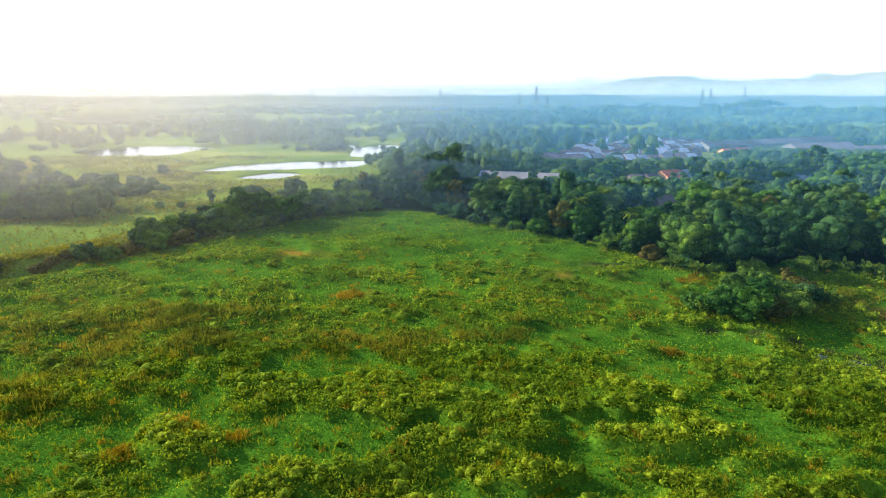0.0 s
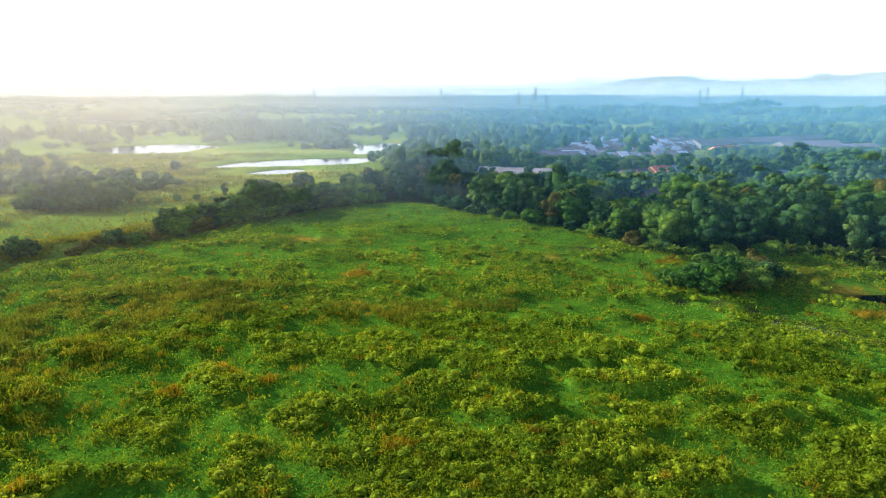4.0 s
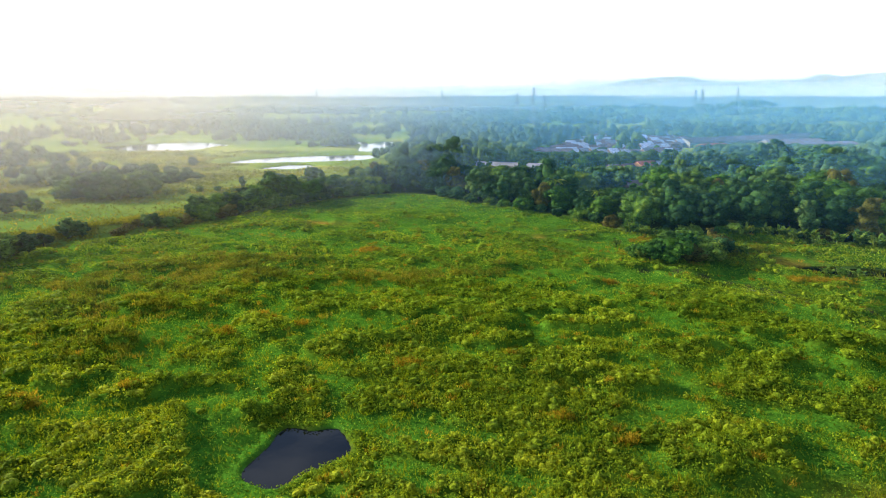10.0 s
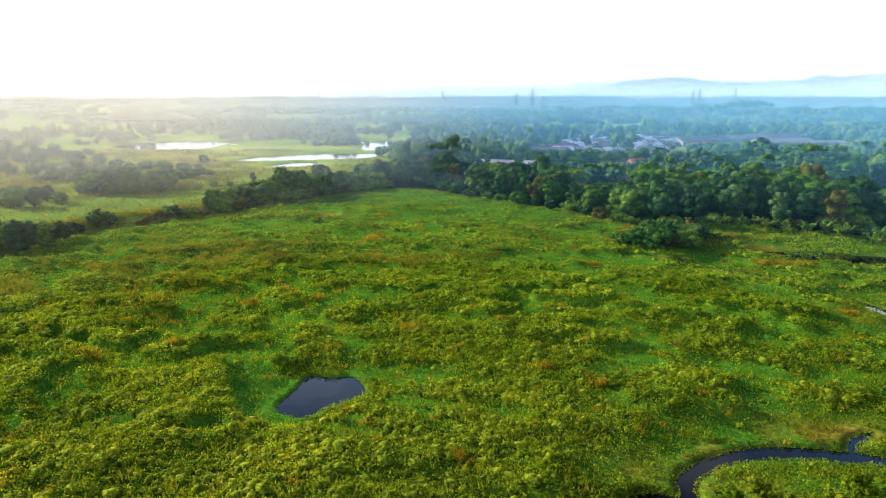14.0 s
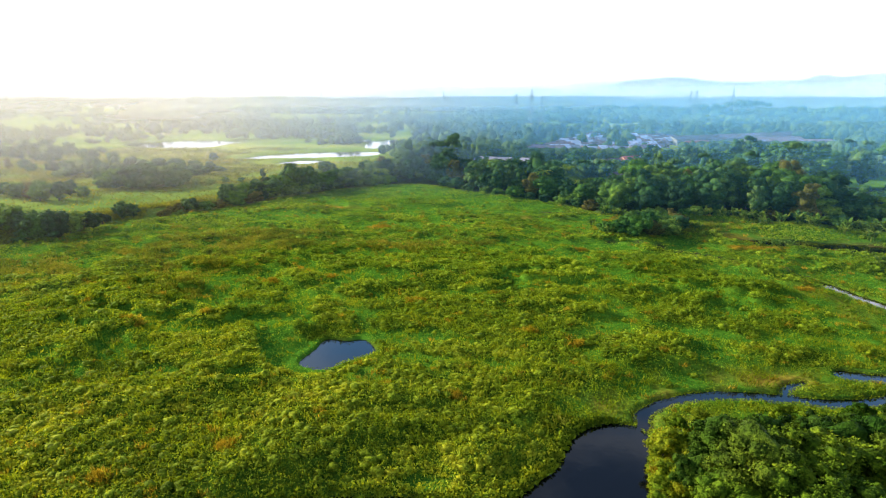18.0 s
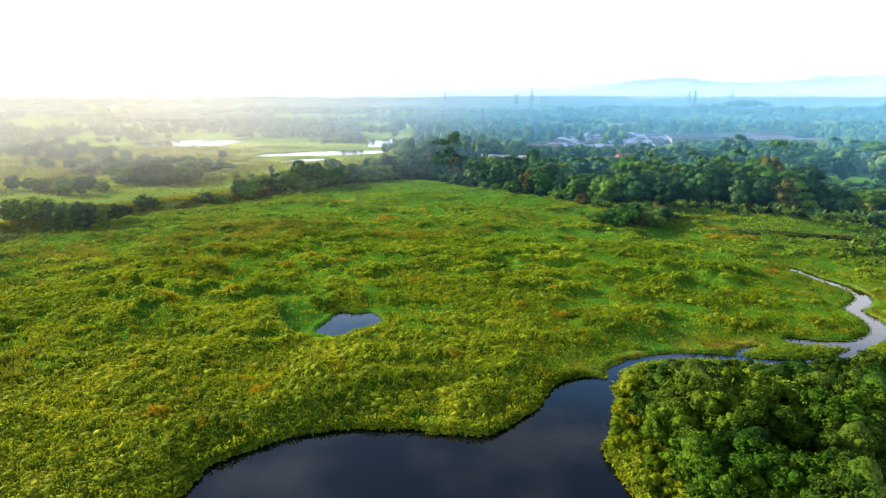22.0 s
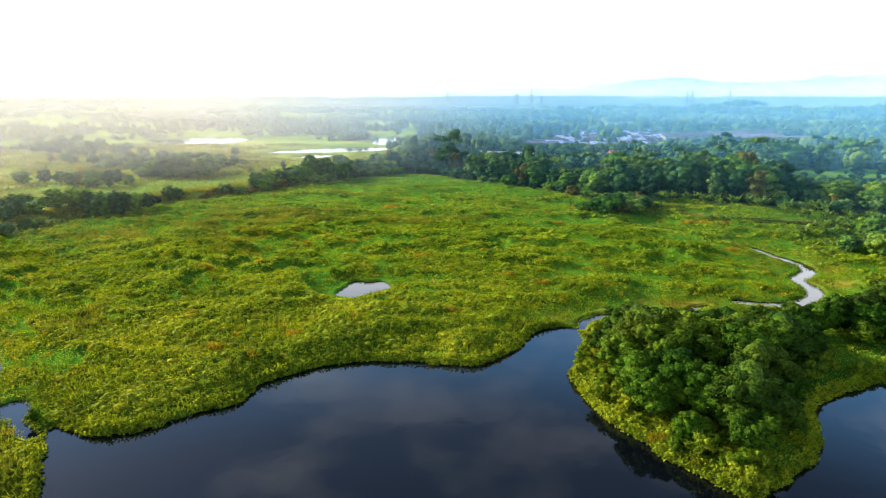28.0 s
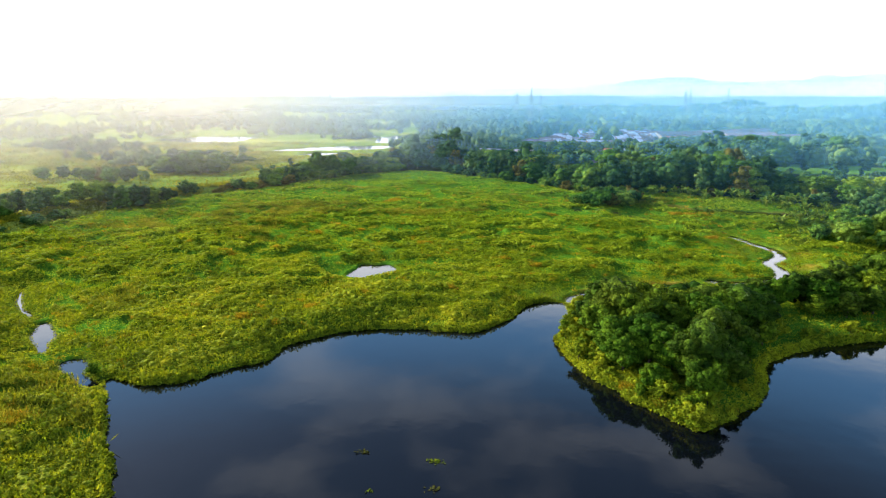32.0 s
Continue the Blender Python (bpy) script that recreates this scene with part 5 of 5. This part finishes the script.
    for cx, cy, rx, ry, h in ((505, 1000, 42, 22, 19), (430, 985, 40, 20, 14), (500, 705, 40, 16, 17), (575, 720, 50, 18, 20), (330, 930, 60, 18, 11), (210, 1130, 130, 18, 13), (-20, 1180, 130, 18, 12),
                              (-200, 1200, 130, 16, 11), (60, 880, 60, 14, 9), (-430, 830, 110, 7, 7), (-300, 1000, 150, 9, 9), (650, 980, 60, 20, 15), (690, 1250, 120, 20, 16)):
        k = int(rx * 1.3)
        xs.append(cx + rng.normal(size=k) * rx * 0.6), ys.append(cy + rng.normal(size=k) * ry * 0.6)
        hs.append(h * rng.uniform(0.7, 1.1, k) * np.exp(-((xs[-1] - cx) / rx) ** 2 * 0.4))
    x, y, h = np.concatenate(xs), np.concatenate(ys), np.concatenate(hs)
    far_trees("wooded_rises", "dark blue-green wooded rises in the haze", x, y, h, rng.uniform(5, 9, len(x)), 8, 1.4, 6, 3, 2)
    # the last tree lines before the hills
    r = np.sqrt(rng.uniform(1500 ** 2, 3000 ** 2, 14000))
    a = rng.uniform(-0.7, 0.7, 14000)
    x, y = np.sin(a) * r, np.cos(a) * r
    ok = rng.random(len(x)) < 0.6 * smooth(0.47, 0.56, fbm(x * 0.4, y, 260, 3, 24))
    x, y = x[ok], y[ok]
    n = len(x)
    far_trees("horizon_woods", "pale blue tree lines below the hills", x, y, rng.uniform(11, 24, n), rng.uniform(11, 26, n), 0, 3.0, 5, 1, 2)


build_far()


# ---------------------------------------------------------------- floating weed on the lake
def weed(x, y, size, seed):
    rng = np.random.default_rng(seed)
    n = int(60 * size)
    p = rng.normal(size=(n, 2)) * np.array((0.55, 0.3)) * size
    pos = np.stack([p[:, 0], p[:, 1], np.full(n, 0.01)], 1)
    way = rng.normal(size=(n, 3)) * np.array((1, 1, 0.3)) + np.array((0, 0, 0.35))
    s = rng.uniform(0.15, 0.32, n)
    v, f = leaf_arrays(pos, way, np.tile((0, 0, 1.0), (n, 1)), s, s * 0.6)
    ob = tagged(new("floating_weed"), "small raft of brown-green weed floating on the lake", "water weed", "floating weed")
    ob.location = (x, y, 0)
    part("leaves", mesh_np("leaves", v, f, M_SHRUB if seed % 2 else M_LEAF_OLIVE), ob)


for i, (x, y, size) in enumerate(((-6.7, -40.4, 0.7), (0.6, -41.9, 0.9), (0.6, -46.2, 0.7), (-5.2, -46.5, 0.3), (-3.5, -52, 0.6))):
    weed(x, y, size, 70 + i)


# ---------------------------------------------------------------- village
def box_bm(bm, x0, x1, y0, y1, z0, z1):
    r = bmesh.ops.create_cube(bm, size=1.0)
    bmesh.ops.transform(bm, matrix=Matrix.Translation(((x0 + x1) / 2, (y0 + y1) / 2, (z0 + z1) / 2)) @ Matrix.Diagonal((x1 - x0, y1 - y0, z1 - z0, 1)), verts=r["verts"])


def make_house(label, w, d, h, rise, wall, roof, windows=2, name="house"):
    ob = tagged(new(name), label, "house")
    bm = bmesh.new()
    box_bm(bm, -w / 2, w / 2, -d / 2, d / 2, -0.5, h)
    gables = [bm.verts.new(c) for c in ((-w / 2, -d / 2, h), (-w / 2, d / 2, h), (-w / 2, 0, h + rise), (w / 2, -d / 2, h), (w / 2, d / 2, h), (w / 2, 0, h + rise))]
    bm.faces.new(gables[:3])
    bm.faces.new(gables[3:])
    part("wall", bm, ob, material=wall)
    for s in (-1, 1):
        bm = bmesh.new()
        over, t = 0.45, 0.12
        vs = []
        for x in (-w / 2 - over, w / 2 + over):
            for y, z in ((0, h + rise + 0.06), (s * (d / 2 + over), h - over * rise / (d / 2) + 0.06)):
                vs += [bm.verts.new((x, y, z)), bm.verts.new((x, y, z + t))]
        for q in ((0, 2, 6, 4), (1, 3, 7, 5), (0, 1, 3, 2), (4, 5, 7, 6), (2, 3, 7, 6), (0, 1, 5, 4)):
            bm.faces.new([vs[i] for i in q])
        bmesh.ops.recalc_face_normals(bm, faces=bm.faces)
        part("roof", bm, ob, material=roof)
    for i in range(windows):
        x = (i + 0.5) / windows * w - w / 2 + (0.5 if i == 0 else 0)
        win = bmesh.new()
        for box in ((x - 0.62, x - 0.54, 0.95, 2.15), (x + 0.54, x + 0.62, 0.95, 2.15), (x - 0.54, x + 0.54, 2.07, 2.15), (x - 0.54, x + 0.54, 0.95, 1.03)):
            box_bm(win, box[0], box[1], -d / 2 - 0.08, -d / 2 + 0.05, box[2], box[3])
        frame_ob = part("window", win, ob, material=M_BARK)
        pane = bmesh.new()
        box_bm(pane, x - 0.54, x + 0.54, -d / 2 - 0.04, -d / 2 + 0.04, 1.03, 2.07)
        part("pane", pane, frame_ob, "dark window glass", material=M_GLASS)
    dr = bmesh.new()
    box_bm(dr, -0.45, 0.45, -d / 2 - 0.06, -d / 2 + 0.04, 0, 2.05)
    part("door", dr, ob, material=M_BARK)
    return ob


HOUSES = [make_house("small terraced house with a brown tiled roof", 4.4, 7, 3.0, 1.9, M_WALL_BROWN, M_ROOF_BROWN),
          make_house("small terraced house with a grey sheet roof", 4.4, 7, 3.0, 2.0, M_WALL_BROWN, M_ROOF_GREY),
          make_house("village house with a red sheet roof", 8, 9, 3.2, 2.2, M_WALL_WARM, M_ROOF_RED, 3)]
M_WALL_DARK = plain_material("grey_wall", (0.14, 0.14, 0.14), 0.8)
M_ROOF_HALL = plain_material("weathered_sheet_roof", (0.15, 0.15, 0.17), 0.7)
HALL = make_house("long low hall with a grey sheet roof", 30, 9, 3.6, 1.8, M_WALL_DARK, M_ROOF_HALL, 8, "hall")
HALL_BROWN = make_house("long hall with a dark brown roof", 44, 14, 4.0, 2.6, M_WALL_DARK, M_ROOF_BROWN, 10, "hall")
PROTOTYPES += HOUSES + [HALL, HALL_BROWN]


def settle(kind, x, y, turn, group, scale=1.0):
    z = float(ground_height(np.array([x]), np.array([y]))[0])
    m = pose(x, y, z, 0, 0, turn) @ Matrix.Diagonal((scale, scale, scale, 1))
    ob = copy_thing(kind, m)
    ob.matrix_basis = m
    return tagged(ob, group=group)


def build_village():
    rng = np.random.default_rng(10)
    for row in range(13):
        for col in range(13):
            x, y = 46 + col * 6.1 + row * 5.0, 290 + row * 11.0 + col * 0.5 + rng.uniform(-0.7, 0.7)
            if rng.random() < (0.84 if row < 9 else 0.6) and not (row > 1 and col < 1):
                light = 0.62 if (row + col // 5) % 3 else 0.25
                settle(HOUSES[1 if rng.random() < light else 0], x, y, 14 + rng.uniform(-4, 4), "terraced houses", rng.uniform(0.9, 1.12))
    for x, y, t, s in ((29, 224, -18, 1.0),):
        settle(HALL, x, y, t, "halls", s)
    for x, y, t in ((70, 222, 10), (77, 226, 25), (86, 231, 20), (94, 234, 8), (64, 175, 5), (129, 219, -8), (150, 322, 10), (158, 326, 8), (40, 292, 12), (48, 288, 5)):
        settle(HOUSES[2] if 80 < x < 90 or x > 140 else HOUSES[0] if x < 80 else HOUSES[1], x, y, t, "scattered houses", 1.0)
    for x, y, t in ((170, 368, 20), (205, 384, 22), (240, 402, 22), (222, 330, 12), (215, 352, 12)):
        settle(HALL_BROWN, x, y, t, "halls", 0.9)


build_village()


# ---------------------------------------------------------------- pylons
def make_pylon(height):
    ob = tagged(new("power_pylon"), "tall grey lattice power pylon", "pylon")
    half = lambda z: 3.6 * (1 - z / height) ** 1.2 + 0.45
    levels = [height * k for k in (0, 0.14, 0.28, 0.41, 0.53, 0.64, 0.74, 0.83, 0.91, 1.0)]
    for sx in (-1, 1):
        for sy in (-1, 1):
            pts = [(sx * half(z), sy * half(z), z) for z in levels]
            part("leg", mesh_np("leg", *tube(pts, np.linspace(0.22, 0.12, len(pts)), 4), M_STEEL), ob)
    for a, b in zip(levels[:-1], levels[1:]):
        chunks = []
        for turn in range(4):
            c, s = math.cos(turn * math.pi / 2), math.sin(turn * math.pi / 2)
            for k in (-1, 1):
                p, q = (k * half(a), half(a), a), (-k * half(b), half(b), b)
                chunks.append(tube([(u * c - v * s, u * s + v * c, w) for u, v, w in (p, q)], (0.09, 0.09), 4))
        part("bracing", mesh_np("bracing", *joined(chunks), M_STEEL), ob)
    for z, reach in ((height * 0.68, 6.5), (height * 0.8, 5.5), (height * 0.92, 4.5)):
        chunks = []
        for s in (-1, 1):
            for sy in (-1, 1):
                chunks.append(tube([(0, sy * half(z), z), (s * reach, 0, z)], (0.15, 0.1), 4))
            chunks.append(tube([(0, 0, z + 2.2), (s * reach, 0, z)], (0.12, 0.1), 4))
        part("crossarm", mesh_np("crossarm", *joined(chunks), M_STEEL), ob)
    return ob


PYLON = make_pylon(39.0)
PROTOTYPES.append(PYLON)
for x, y, s in ((91, 612, 1.0), (80, 660, 0.85), (103, 620, 0.8), (330, 775, 0.98), (355, 860, 0.95), (-5, 1150, 1.0), (-240, 1150, 1.0), (480, 1000, 1.0), (-120, 1500, 1.0)):
    settle(PYLON, x, y, 35, "power line", s)

# the first of each kind served as a pattern only
for ob in PROTOTYPES:
    for o in (*ob.children_recursive, ob):
        bpy.data.objects.remove(o)
